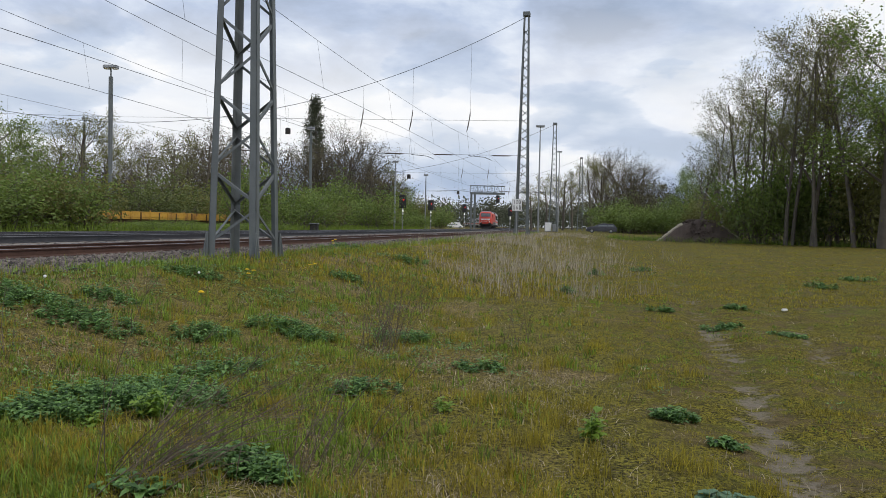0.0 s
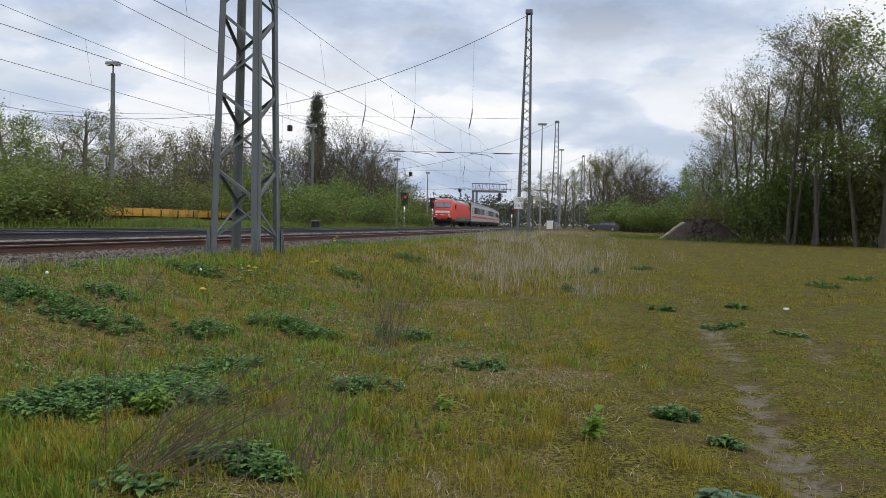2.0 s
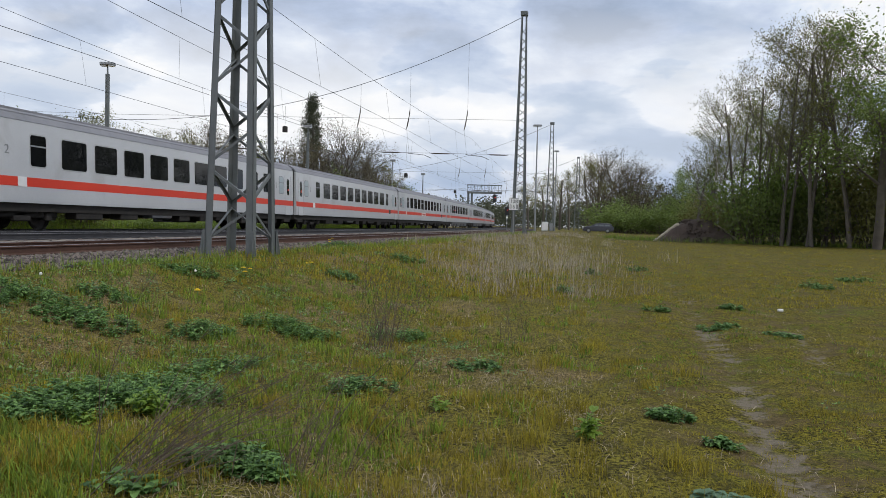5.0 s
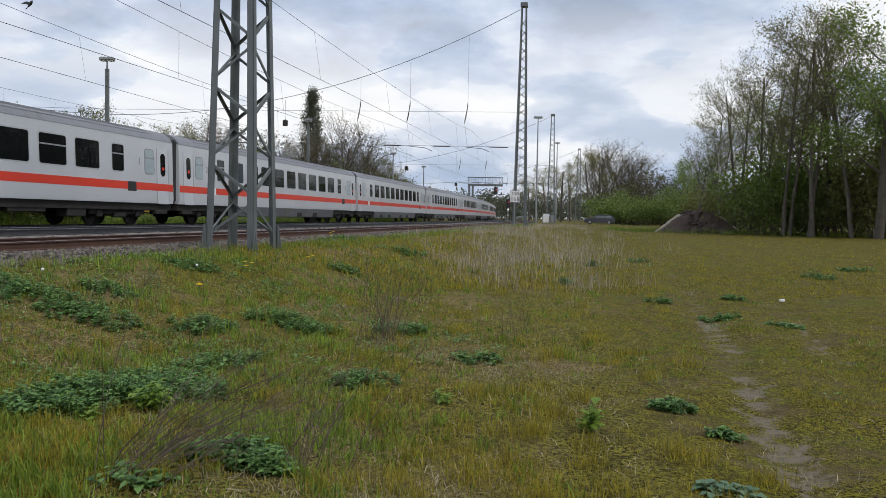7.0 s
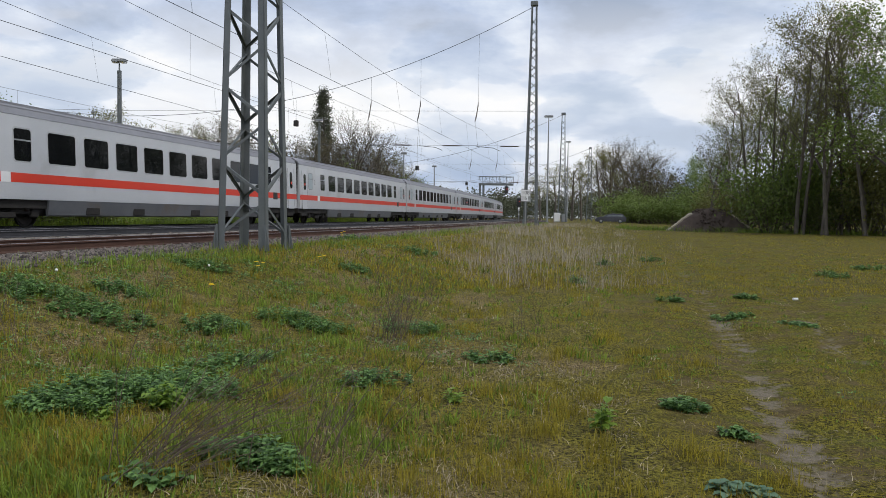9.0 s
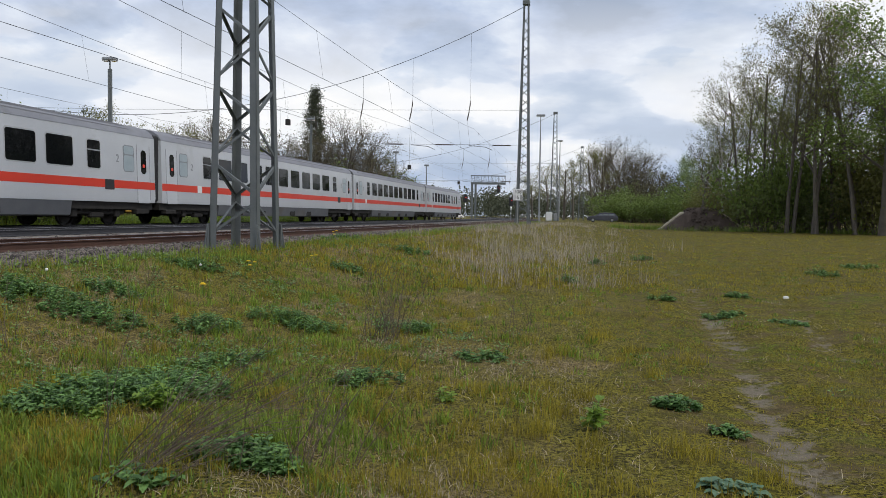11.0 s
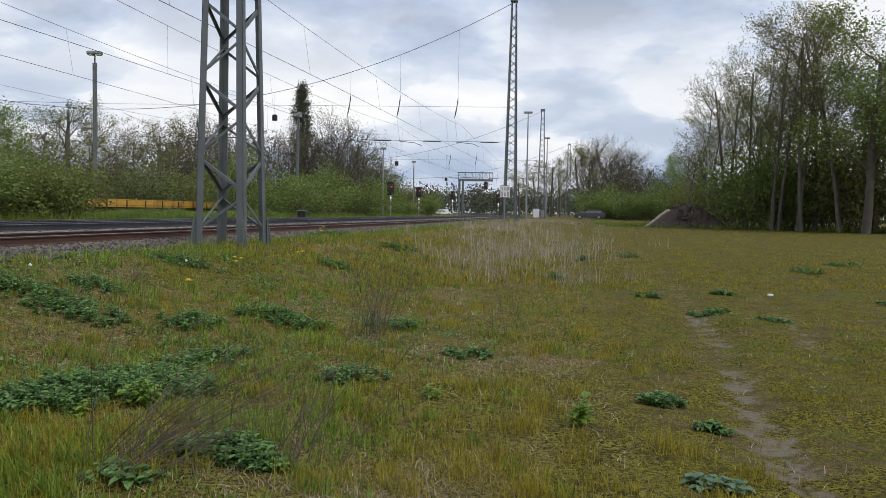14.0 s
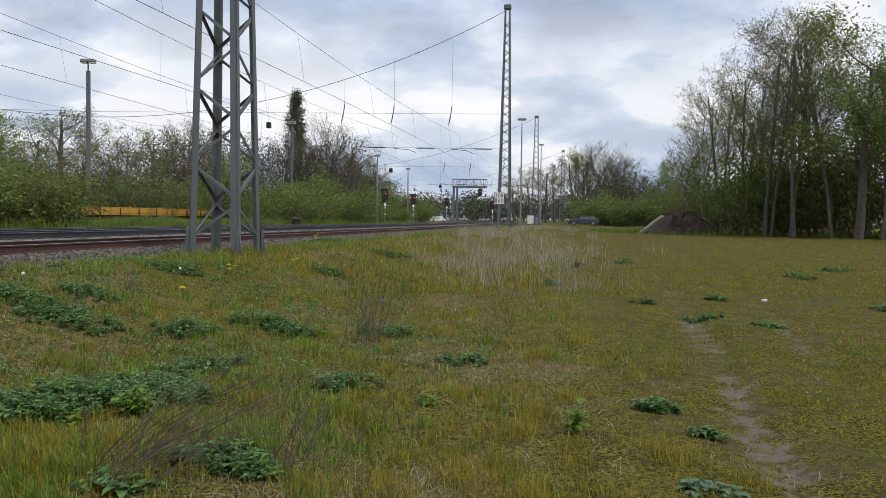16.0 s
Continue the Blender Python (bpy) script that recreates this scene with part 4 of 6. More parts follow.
def build_train():
    train = []
    lo = build_loco()
    train.append((lo, 0.0, LOCO_LENGTH))
    kinds = {}
    for i in range(11):
        front = LOCO_LENGTH + i * COACH_LENGTH
        if i == 10:
            ob = build_cab_coach()
        else:
            key = "plain" if i < 2 else "first" if i == 2 else "skirted"
            if key not in kinds:
                kinds[key] = build_coach("coach", key == "skirted", key == "first", "light grey express coach with red stripe and dark windows" if key != "first" else "light grey first-class coach with red stripe and numeral")
                ob = kinds[key]
                if key == "first":
                    for sy in (-1, 1):
                        part("name_panel", pane_shape(0.1, 2.3, 1.41, 1.75, 1.41, sy, 0.016, 0.02), M["pale"], ob, "white panel with red lettering")
                        number(ob, "Bordbistro", 1.2, sy, 1.58, 0.36, M["stripe"], 1.43)
            else:
                ob = copy_thing(kinds[key], Matrix())
        train.append((ob, front, COACH_LENGTH))
    return train


TRAIN = build_train()


# ---- trees ----
class Grower:
    """Grows a branching skeleton: tapered limbs and places for leaves."""

    def __init__(self, seed):
        self.r, self.wood, self.tips = random.Random(seed), Shape(), []

    def limb(self, p, d, length, radius, level, rule):
        r = self.r
        n = (5, 3, 2, 1)[level]
        pts, p, d = [Vector(p)], Vector(p), Vector(d).normalized()
        wob = rule["wobble"][min(level, len(rule["wobble"]) - 1)]
        for _ in range(n):
            d = (d + Vector((r.gauss(0, wob), r.gauss(0, wob), r.gauss(0, wob) + rule["up"] * (1 if level else 0.3)))).normalized()
            p = p + d * (length / n)
            pts.append(p)
        end = 0.35 if level == 0 else 0.15
        self.wood.tube(pts, [radius * (1 - (1 - end) * i / n) for i in range(n + 1)], 6 if level == 0 else 4 if level == 1 else 3, caps=False)
        if level == rule["levels"]:
            self.tips += [(pts[-1], 1.0), (pts[-2], 0.8), ((pts[-1] + pts[-2]) / 2, 0.9)]
            return
        kids = rule["kids"][level]
        start = rule["start"][level]
        for i in range(kids):
            f = start + (1 - start) * (i + r.random()) / kids
            j = min(int(f * n), n - 1)
            q = pts[j].lerp(pts[j + 1], f * n - j)
            axis = (pts[j + 1] - pts[j]).normalized()
            side = axis.orthogonal().normalized()
            side.rotate(Matrix.Rotation(i * 2.4 + r.uniform(-0.5, 0.5), 3, axis))
            a = radians(rule["angle"][level] * r.uniform(0.7, 1.25))
            dd = axis * math.cos(a) + side * math.sin(a)
            taper = 1 - rule["cone"] * (f - start) / (1 - start + 1e-6)
            self.limb(q, dd, length * rule["ratio"][level] * taper * r.uniform(0.75, 1.2), max(radius * rule["thin"] * (1 - 0.55 * f), rule["twig"]), level + 1, rule)
        if level > 0:
            self.tips.append((pts[-1], 1.0))


def leaf_cloud(name, tips, count, size, spread, material, seed, flat=0.0):
    """Small leaf blades scattered round the twig ends."""
    rng = np.random.default_rng(seed)
    T = np.array([tuple(t) for t, _ in tips])
    pick = rng.integers(0, len(T), count)
    C = T[pick] + rng.normal(0, spread, (count, 3))
    u = rng.normal(size=(count, 3))
    u /= np.linalg.norm(u, axis=1)[:, None]
    w = rng.normal(size=(count, 3))
    v = np.cross(u, w)
    v /= np.linalg.norm(v, axis=1)[:, None] + 1e-9
    s = (size * rng.uniform(0.6, 1.3, count))[:, None]
    V = np.stack([C - u * s, C + v * s * 0.55, C + u * s, C - v * s * 0.55], 1)
    return fast_mesh(name, V.reshape(-1, 3), np.arange(count * 4).reshape(-1, 4), material)


RULES = {
    "olive": dict(levels=3, kids=(10, 6, 5), start=(0.25, 0.25, 0.2), angle=(52, 45, 40), ratio=(0.52, 0.5, 0.45), wobble=(0.05, 0.12, 0.18), up=0.06, cone=0.45, thin=0.5, twig=0.017, trunk=0.02),
    "bare": dict(levels=3, kids=(10, 7, 5), start=(0.2, 0.2, 0.15), angle=(40, 36, 34), ratio=(0.5, 0.5, 0.48), wobble=(0.05, 0.1, 0.15), up=0.10, cone=0.4, thin=0.5, twig=0.016, trunk=0.017),
    "willow": dict(levels=3, kids=(8, 6, 5), start=(0.12, 0.2, 0.15), angle=(38, 30, 28), ratio=(0.66, 0.5, 0.42), wobble=(0.05, 0.08, 0.1), up=0.14, cone=0.35, thin=0.55, twig=0.018, trunk=0.022),
    "tall": dict(levels=3, kids=(10, 6, 5), start=(0.28, 0.25, 0.2), angle=(42, 42, 40), ratio=(0.40, 0.5, 0.48), wobble=(0.05, 0.12, 0.18), up=0.09, cone=0.35, thin=0.5, twig=0.017, trunk=0.0095),
    "poplar": dict(levels=3, kids=(40, 6, 5), start=(0.10, 0.2, 0.2), angle=(33, 22, 24), ratio=(0.34, 0.5, 0.5), wobble=(0.015, 0.05, 0.08), up=0.2, cone=0.88, thin=0.35, twig=0.014, trunk=0.014),
    "bush": dict(levels=2, kids=(6, 5, 0), start=(0.1, 0.15, 0.2), angle=(38, 40, 40), ratio=(0.6, 0.5, 0.5), wobble=(0.1, 0.14, 0.18), up=0.05, cone=0.3, thin=0.6, twig=0.006, trunk=0.012),
}
TREE_KINDS = {  # rule, leaves, leaf size, spread, leaf material, bark, label
    "olive": ("olive", 5200, 0.07, 0.26, "leaf_olive", "bark", "broad tree with thin young olive-green foliage"),
    "leafy": ("olive", 9500, 0.085, 0.40, "leaf_green", "bark", "full tree with fresh green spring foliage"),
    "sparse": ("bare", 3200, 0.07, 0.30, "leaf_brown", "bark", "tall tree just coming into sparse leaf"),
    "bare": ("bare", 3200, 0.07, 0.36, "leaf_brown", "bark", "still bare brown tree with fine twigs"),
    "willow": ("willow", 8500, 0.070, 0.48, "leaf_brown", "bark", "rounded bare tree with upright brown twigs"),
    "tall": ("tall", 8000, 0.064, 0.26, "leaf_olive", "bark", "tall slender tree with sparse olive spring leaves"),
    "birch": ("tall", 2600, 0.08, 0.3, "leaf_green", "birch", "slender birch with pale trunk and young leaves"),
    "poplar": ("poplar", 15000, 0.10, 0.34, "far_leaf", "bark", "narrow columnar poplar with sparse leaves"),
}
TREE_MADE = {}


def tree(kind, variant, x, y, height, turn, widen=1.0):
    key = (kind, variant)
    at = pose(x, y, float(ground_z(x, y)) - 0.05, 0, 0, turn)
    if key not in TREE_MADE:
        rule_name, leaves, size, spread, leaf_mat, bark, label = TREE_KINDS[kind]
        rule = RULES[rule_name]
        seed = sum(map(ord, kind)) * 10 + variant
        g = Grower(seed)
        ref = 12.0 if kind not in ("tall", "birch", "poplar") else 18.0
        stems = 3 if kind == "willow" else 2 if kind == "tall" else 1
        for s in range(stems):
            lean = Vector((g.r.gauss(0, 0.04 + 0.10 * (stems > 2)), g.r.gauss(0, 0.04 + 0.10 * (stems > 2)), 1))
            g.limb((0.5 * s, 0.35 * s * (-1) ** s, 0), lean, ref * (0.80 if kind != "poplar" else 0.92), ref * rule["trunk"], 0, rule)
        t = thing("tree", label, "tree", at)
        part("trunk", g.wood.mesh("trunk", M[bark], 60), None, t)
        part("crown", leaf_cloud("crown", g.tips, leaves, size, spread, M[leaf_mat], seed), None, t)
        top = max(v[2] for v in g.wood.v)
        TREE_MADE[key] = (t, top)
        ob = t
    else:
        ob = copy_thing(TREE_MADE[key][0], at)
    s = height / TREE_MADE[key][1]
    ob.scale = (s * widen, s * widen, s)
    return ob


TREES = (
    (-34.9, 62, 10.5, "leafy"), (-39.2, 74, 8.6, "olive"), (-40.0, 80, 10.8, "olive"), (-35.9, 76, 12.1, "olive"), (-35.5, 80, 10.6, "olive"),
    (-34.4, 86, 10.0, "sparse"), (-34.0, 90, 10.0, "sparse"), (-30.1, 86, 10.5, "olive"), (-27.9, 88, 12.1, "sparse"), (-26.1, 90, 11.5, "sparse"),
    (-24.4, 96, 11.7, "bare"), (-23.1, 106, 12.1, "bare"), (-22.1, 116, 12.8, "bare"), (-14.3, 110, 14.8, "willow"), (-17.2, 113, 13.7, "willow"),
    (-12.4, 116, 13.2, "willow"), (-11.2, 132, 11.4, "olive"), (-9.6, 150, 11.2, "olive"), (-8.4, 165, 10.0, "olive"), (-39.5, 66, 9.8, "leafy"),
    (-44.5, 70, 10.3, "olive"), (26.2, 74, 13.8, "tall"), (26.8, 70, 15.7, "tall"), (26.9, 66, 16.1, "tall"), (27.7, 63, 17.4, "tall"),
    (29.2, 61, 18.8, "tall"), (32.0, 63, 18.1, "tall"), (31.7, 60, 18.7, "tall"), (32.7, 58, 16.5, "leafy"), (33.9, 57, 16.8, "tall"),
    (35.3, 56, 15.8, "leafy"), (27.5, 84, 10.8, "sparse"), (26.3, 73.5, 11.0, "birch"), (38.9, 195, 21.0, "willow"), (43.9, 198, 21.5, "willow"),
    (49.3, 201, 19.8, "willow"), (36.3, 192, 19.2, "olive"), (53.2, 195, 13.2, "olive"), (42.2, 140, 11.5, "leafy"), (39.0, 120, 10.7, "leafy"),
    (30.3, 200, 15.6, "olive"), (28.5, 220, 15.8, "olive"), (36.3, 222, 15.6, "olive"), (25.6, 230, 13.4, "olive"),
)
for i, (tx, ty, th, tk) in enumerate(TREES):
    tree(tk, i % 3 if tk in ("olive", "tall") else i % 2, tx, ty, th, (i * 77) % 360, 1.0 if tk == "tall" else 1.15)
tree("poplar", 0, -21.2, 130, 21.6, 40, 1.0)
# a second row of wood behind the first
_r = random.Random(3)
for i in range(19):
    tx = -75 + i * 3.7 + _r.uniform(-1, 1)
    tree(_r.choice(("bare", "olive", "sparse", "willow")), _r.randrange(2), tx, 112 + (i % 3) * 9 + _r.uniform(-3, 3) + max(0, tx + 30) * 1.0, _r.uniform(8.5, 11.5), _r.uniform(0, 360), 1.25)
for i in range(5):
    tx = 36 + i * 5.0 + _r.uniform(-1, 1)
    tree(_r.choice(("tall", "olive", "leafy")), _r.randrange(2), tx, 72 + _r.uniform(0, 22) - (i * 0.6), _r.uniform(11, 16), _r.uniform(0, 360), 1.25)


for i in range(14):      # unseen trees added beside and behind the eye, for coach windows to mirror
    ty = 8 - i * 6.0
    tree(_r.choice(("tall", "olive", "leafy")), _r.randrange(2), 38 + _r.uniform(-2, 7), ty + _r.uniform(-2, 2), _r.uniform(13, 18), _r.uniform(0, 360), 1.3)


def bush(x, y, height, width, leaf, seed, leaves=2600, size=0.07, label="green leafy shrub in spring leaf"):
    g = Grower(seed)
    rule = RULES["bush"]
    for s in range(6):
        a = s * 2.4
        g.limb((0.15 * math.cos(a) * width, 0.15 * math.sin(a) * width, -0.05), (math.cos(a) * 0.55 * width / height, math.sin(a) * 0.55 * width / height, 1), height * g.r.uniform(0.6, 0.95), 0.018 * height ** 0.5, 0, rule)
    t = thing("shrub", label, "shrub", pose(x, y, float(ground_z(x, y)), 0, 0, seed * 40))
    part("branch_work", g.wood.mesh("branch_work", M["bark"]), None, t)
    part("foliage", leaf_cloud("foliage", g.tips, leaves, size, 0.16 * height ** 0.5, M[leaf], seed), None, t)
    return t


SHRUBS = {}


def shrub(x, y, height, width, leaf, k):
    key = (leaf, k % 3)
    if key not in SHRUBS:
        names = {"leaf_green": "fresh green leafy shrub beside the tracks", "leaf_olive": "olive-green shrub in young leaf", "leaf_dark": "dark green dense shrub under the trees"}
        SHRUBS[key] = bush(0, 0, 3.0, 2.2, leaf, 20 + k % 3 + len(leaf), 3000, 0.080, names[leaf])
        ob = SHRUBS[key]
        ob.matrix_basis = pose(x, y, float(ground_z(x, y)), 0, 0, k * 50)
    else:
        ob = copy_thing(SHRUBS[key], pose(x, y, float(ground_z(x, y)), 0, 0, k * 50))
    ob.scale = (width / 2.6, width / 2.6, height / 3.0)


_r = random.Random(8)
for i in range(13):      # hedge beyond the far track
    p = along(24 + i * 1.15, -8.6 - _r.uniform(0, 3.5), 0)
    shrub(p.x, p.y, _r.uniform(1.9, 3.1), _r.uniform(2.4, 3.6), _r.choice(("leaf_green", "leaf_green", "leaf_olive")), i)
for i in range(14):      # low growth before the flat wagons
    p = along(41 + i * 1.5, -8.4 - _r.uniform(0, 3.0), 0)
    shrub(p.x, p.y, _r.uniform(0.35, 0.75), _r.uniform(1.6, 2.8), "leaf_green", i)
for i in range(24):
    p = along(60 + i * 3.6, -8.8 - _r.uniform(0, 6), 0)
    shrub(p.x, p.y, _r.uniform(2.0, 4.2) if i % 5 else 5.0, _r.uniform(2.8, 4.6), _r.choice(("leaf_green", "leaf_olive", "leaf_green")), i)
for i in range(18):      # dim growth behind the siding
    p = along(16 + i * 5.6, -21.5 - _r.uniform(0, 4), 0)
    shrub(p.x, p.y, _r.uniform(2.6, 4.4), _r.uniform(4.0, 6.0), _r.choice(("leaf_olive", "leaf_dark")), i)
for i in range(24):      # below the tall trees
    shrub(25.5 + i * 0.8 + _r.uniform(-0.7, 0.7), 67 - i * 0.75 + _r.uniform(0, 5), _r.uniform(3.0, 7.5), _r.uniform(3, 5), _r.choice(("leaf_olive", "leaf_green", "leaf_olive", "leaf_dark", "leaf_green")), i)
for i in range(20):      # between car park and mound
    shrub(30 + i * 0.95 + _r.uniform(-1, 1), 142 - i * 2.9 + _r.uniform(-3, 3), _r.uniform(3.2, 6.2), _r.uniform(4.5, 7), _r.choice(("leaf_olive", "leaf_green", "leaf_green")), i)


def far_woods():
    """Wooded low hills at the end of the view."""
    rng = np.random.default_rng(12)
    n = 90000
    # clumps of crowns along the skyline
    cx = np.concatenate([rng.uniform(-60, 130, 300), rng.uniform(-230, 260, 120)])
    cy = 300 + rng.uniform(0, 160, 420) - np.abs(cx) * 0.25
    ch = rng.uniform(8, 14, 420) + 0.014 * (cy - 300)
    k = rng.integers(0, 420, n)
    u = rng.normal(size=(n, 3))
    u /= np.linalg.norm(u, axis=1)[:, None]
    rad = rng.uniform(0.55, 1.0, n)[:, None]
    C = np.stack([cx[k], cy[k], ch[k] * 0.55], 1) + u * rad * np.stack([ch[k] * 0.42, ch[k] * 0.42, ch[k] * 0.5], 1)
    C[:, 2] = np.maximum(C[:, 2], 0.6)
    a, b = rng.normal(size=(n, 3)), rng.normal(size=(n, 3))
    a /= np.linalg.norm(a, axis=1)[:, None]
    v = np.cross(a, b)
    v /= np.linalg.norm(v, axis=1)[:, None]
    s = rng.uniform(0.25, 0.6, n)[:, None]
    V = np.stack([C - a * s, C + v * s * 0.7, C + a * s, C - v * s * 0.7], 1)
    me = fast_mesh("far_woods", V.reshape(-1, 3), np.arange(n * 4).reshape(-1, 4), M["far_leaf"])
    tagged(new("far_woods", me), "distant dark mixed woods along the horizon", "woods", kind="stuff")


far_woods()


def wood_behind():
    """Dim brown undergrowth and twigs behind the first trees."""
    rng = np.random.default_rng(31)
    n, k = 85000, 240
    cx = rng.uniform(-85, -9, k)
    cy = 104 + rng.uniform(0, 26, k) + np.maximum(0, cx + 30) * 1.1
    ch = rng.uniform(5.0, 8.5, k) + np.where((cx > -40) & (cx < -16), 5.0, 0)
    cx[190:], cy[190:], ch[190:] = rng.uniform(32, 52, 50), rng.uniform(138, 160, 50), rng.uniform(6.5, 10.5, 50)      # beyond the car park
    i = rng.integers(0, k, n)
    C = np.stack([cx[i] + rng.normal(0, 1.9, n), cy[i] + rng.normal(0, 1.9, n), 0.7 + ch[i] * rng.random(n) ** 0.9], 1)
    u = rng.normal(size=(n, 3)) * np.array([0.5, 0.5, 1.0])
    u /= np.linalg.norm(u, axis=1)[:, None]
    v = np.cross(u, rng.normal(size=(n, 3)))
    v /= np.linalg.norm(v, axis=1)[:, None]
    s = rng.uniform(0.18, 0.5, n)[:, None] * (1.15 - 0.6 * np.clip(C[:, 2:] / 9, 0, 1))
    V = np.stack([C - u * s, C + v * s * 0.3, C + u * s, C - v * s * 0.3], 1)
    tagged(new("wood_thicket", fast_mesh("wood_thicket", V.reshape(-1, 3), np.arange(n * 4).reshape(-1, 4), M["winter_twigs"])), "dim brown thicket of twigs behind the trees", "woods", kind="stuff")


wood_behind()


# ---- overhead line ----
def wire(name, pts, radius, parent, mat="wire", n=4):
    return part(name, Shape().tube(pts, radius, n), M[mat], parent)


def overhead_line(place, offset, upper, st, label, y_end=300):
    line = thing("overhead_line", label, "overhead line", group="overhead lines")
    spans = ((-30, 18.9), (18.9, 66), (66, 125), (125, 185), (185, 240), (240, y_end))
    for a, b in spans:
        mid, hf = (a + b) / 2, (b - a) / 2

        def sag(y):
            return 8.25 + 0.6 * ((y - mid) / hf) ** 2
        wire("messenger_wire", [place(y, upper, sag(y)) for y in np.linspace(a, b, 13)], 0.009, line)
        wire("contact_wire", [place(y, offset + st * (y - mid) / hf, 6.63) for y in np.linspace(a, b, 5)], 0.009, line)
        for j in range(5):
            y = a + (j + 0.2) * (b - a) / 5
            if b < 130:
                wire("dropper", [place(y, offset + st * (y - mid) / hf, 6.63), place(y, upper, sag(y))], 0.005, line, n=3)
    return line


for place, off, up_off, zigzag in ((along_main, -0.25, -0.4, -0.3), (along_main, SPACING + 0.05, SPACING - 0.2, 0.5), (along, THIRD + 0.7, THIRD + 0.45, -0.05), (along, -16.4, -16.4, 0.3)):
    overhead_line(place, off, up_off, zigzag, "thin overhead contact and messenger wires above the tracks")


def head_span(y, mast_x, mast_z, low_x, low_z, far_x, tracks, label):
    sp = thing("head_span", label, "wire span", group="head spans")
    k = (mast_z - low_z) / (mast_x - low_x) ** 2

    def hang(x):
        return low_z + k * (x - low_x) ** 2
    wire("head_wire", [(x, y, hang(x)) for x in np.linspace(far_x, mast_x, 40)], 0.022, sp)
    up_z, lo_z = low_z + 0.55, low_z - 2.25
    wire("upper_cross_wire", [(far_x, y, up_z + 0.15), (low_x, y, up_z - 0.1), (mast_x, y, up_z + 0.25)], 0.012, sp)
    wire("lower_cross_wire", [(far_x, y, lo_z + 0.1), (low_x, y, lo_z), (mast_x, y, lo_z + 0.1)], 0.013, sp)
    for x in tracks:
        if hang(x) > up_z + 1.3:
            wire("hanger", [(x, y, up_z + 1.0), (x, y, hang(x))], 0.012, sp)
            part("insulator", Shape().tube([(x - 0.28, y, up_z - 0.75), (x - 0.2, y, up_z - 0.4), (x - 0.12, y, up_z), (x - 0.03, y, up_z + 0.6), (x, y, up_z + 1.0)], [0.025, 0.05, 0.05, 0.05, 0.02], 8), M["insulator"], sp)
        wire("registration_arm", [(x - 0.1, y, lo_z + 0.02), (x + 1.3, y, lo_z - 0.1), (x + 1.9, y, lo_z - 0.35)], 0.025, sp)
        part("arm_insulator", Shape().tube([(x + 1.9, y, lo_z + 0.06), (x + 2.1, y, lo_z + 0.06), (x + 3.3, y, lo_z + 0.06), (x + 3.5, y, lo_z + 0.06)], [0.025, 0.05, 0.05, 0.025], 8), M["insulator"], sp)
        wire("pull_wire", [(x, y, lo_z), (x - 0.25, y, up_z - 0.75)], 0.01, sp)
    return sp


head_span(66, 6.35, 19.3, -28.0, 9.8, -62.0, (-7.2, -3.0, 1.9, -19.5), "sagging wire span hung between two masts")
head_span(125, 17.3, 18.2, -18.0, 9.4, -50.0, (2.6, 6.8, 12.2), "sagging wire span hung between two masts")
head_span(185, 32.1, 18.2, -8.0, 9.4, -46.0, (11, 15.1), "sagging wire span hung between two masts")
# weights that hang from the span wires
for wx, wy, wz, top in ((-13.6, 66, 9.35, 11.3), (-4.5, 92, 7.3, 11.0), (1.9, 125, 6.9, 12.0)):
    w = thing("hanging_weight", "small dark cylinder hung from a span wire", "weight", pose(wx, wy, wz))
    part("cylinder", Shape().tube([(0, 0, -0.26), (0, 0, 0.2), (0, 0, 0.26)], [0.22, 0.22, 0.1], 12), M["under"], w)
    part("rope", Shape().tube([(0, 0, 0.2), (0, 0, top - wz)], 0.012, 4), M["wire"], w)


# ---- yard lamps ----
def yard_lamp(x, y, z, height, label, head=1.1, slotted=False):
    la = thing("yard_lamp", label, "street lamp", pose(x, y, z), "yard lamps")
    part("pole", Shape().tube([(0, 0, -0.2), (0, 0, height * 0.8), (0, 0, height)], [0.12, 0.09, 0.05], 10), M["steel"] if slotted else M["zinc"], la)
    if slotted:
        post = Shape().box(-0.135, -0.05, -0.08, 0.08, 0, height * 0.95, 0.015).box(0.05, 0.135, -0.08, 0.08, 0, height * 0.95, 0.015)
        k = 0.4
        while k < height * 0.93:
            post.box(-0.07, 0.07, -0.07, 0.07, k, k + 0.12)
            k += 0.55
        part("lattice_post", post, M["steel"], la, "slotted steel post")
    part("lamp_head", Shape().box(-head / 2, head / 2, -0.24, 0.24, height, height + 0.24, 0.05), M["zinc"], la, "flat grey lamp head")
    for sx in (-1, 1):
        part("lamp_cover", Shape().box(min(sx * 0.08, sx * head * 0.47), max(sx * 0.08, sx * head * 0.47), -0.2, 0.2, height - 0.04, height + 0.02, 0.015), M["pale"], la)
    return la


yard_lamp(-23.95, 55, 0.8, 11.4, "tall slotted steel yard lamp with flat head", 1.0, True)
yard_lamp(11.95, 100, 0.9, 13.6, "tall grey steel yard lamp with flat head", 1.1)
yard_lamp(-6.1, 92, 0.8, 8.1, "grey steel yard lamp with flat head", 0.7)
yard_lamp(-3.2, 120, 0.8, 8.4, "grey steel yard lamp with flat head", 0.7)
yard_lamp(19.0, 131, 0.9, 13.4, "grey steel yard lamp behind a mast", 0.8)
yard_lamp(-14.8, 84, 0.8, 10.9, "tall slotted yard lamp before bare trees", 0.8, True)
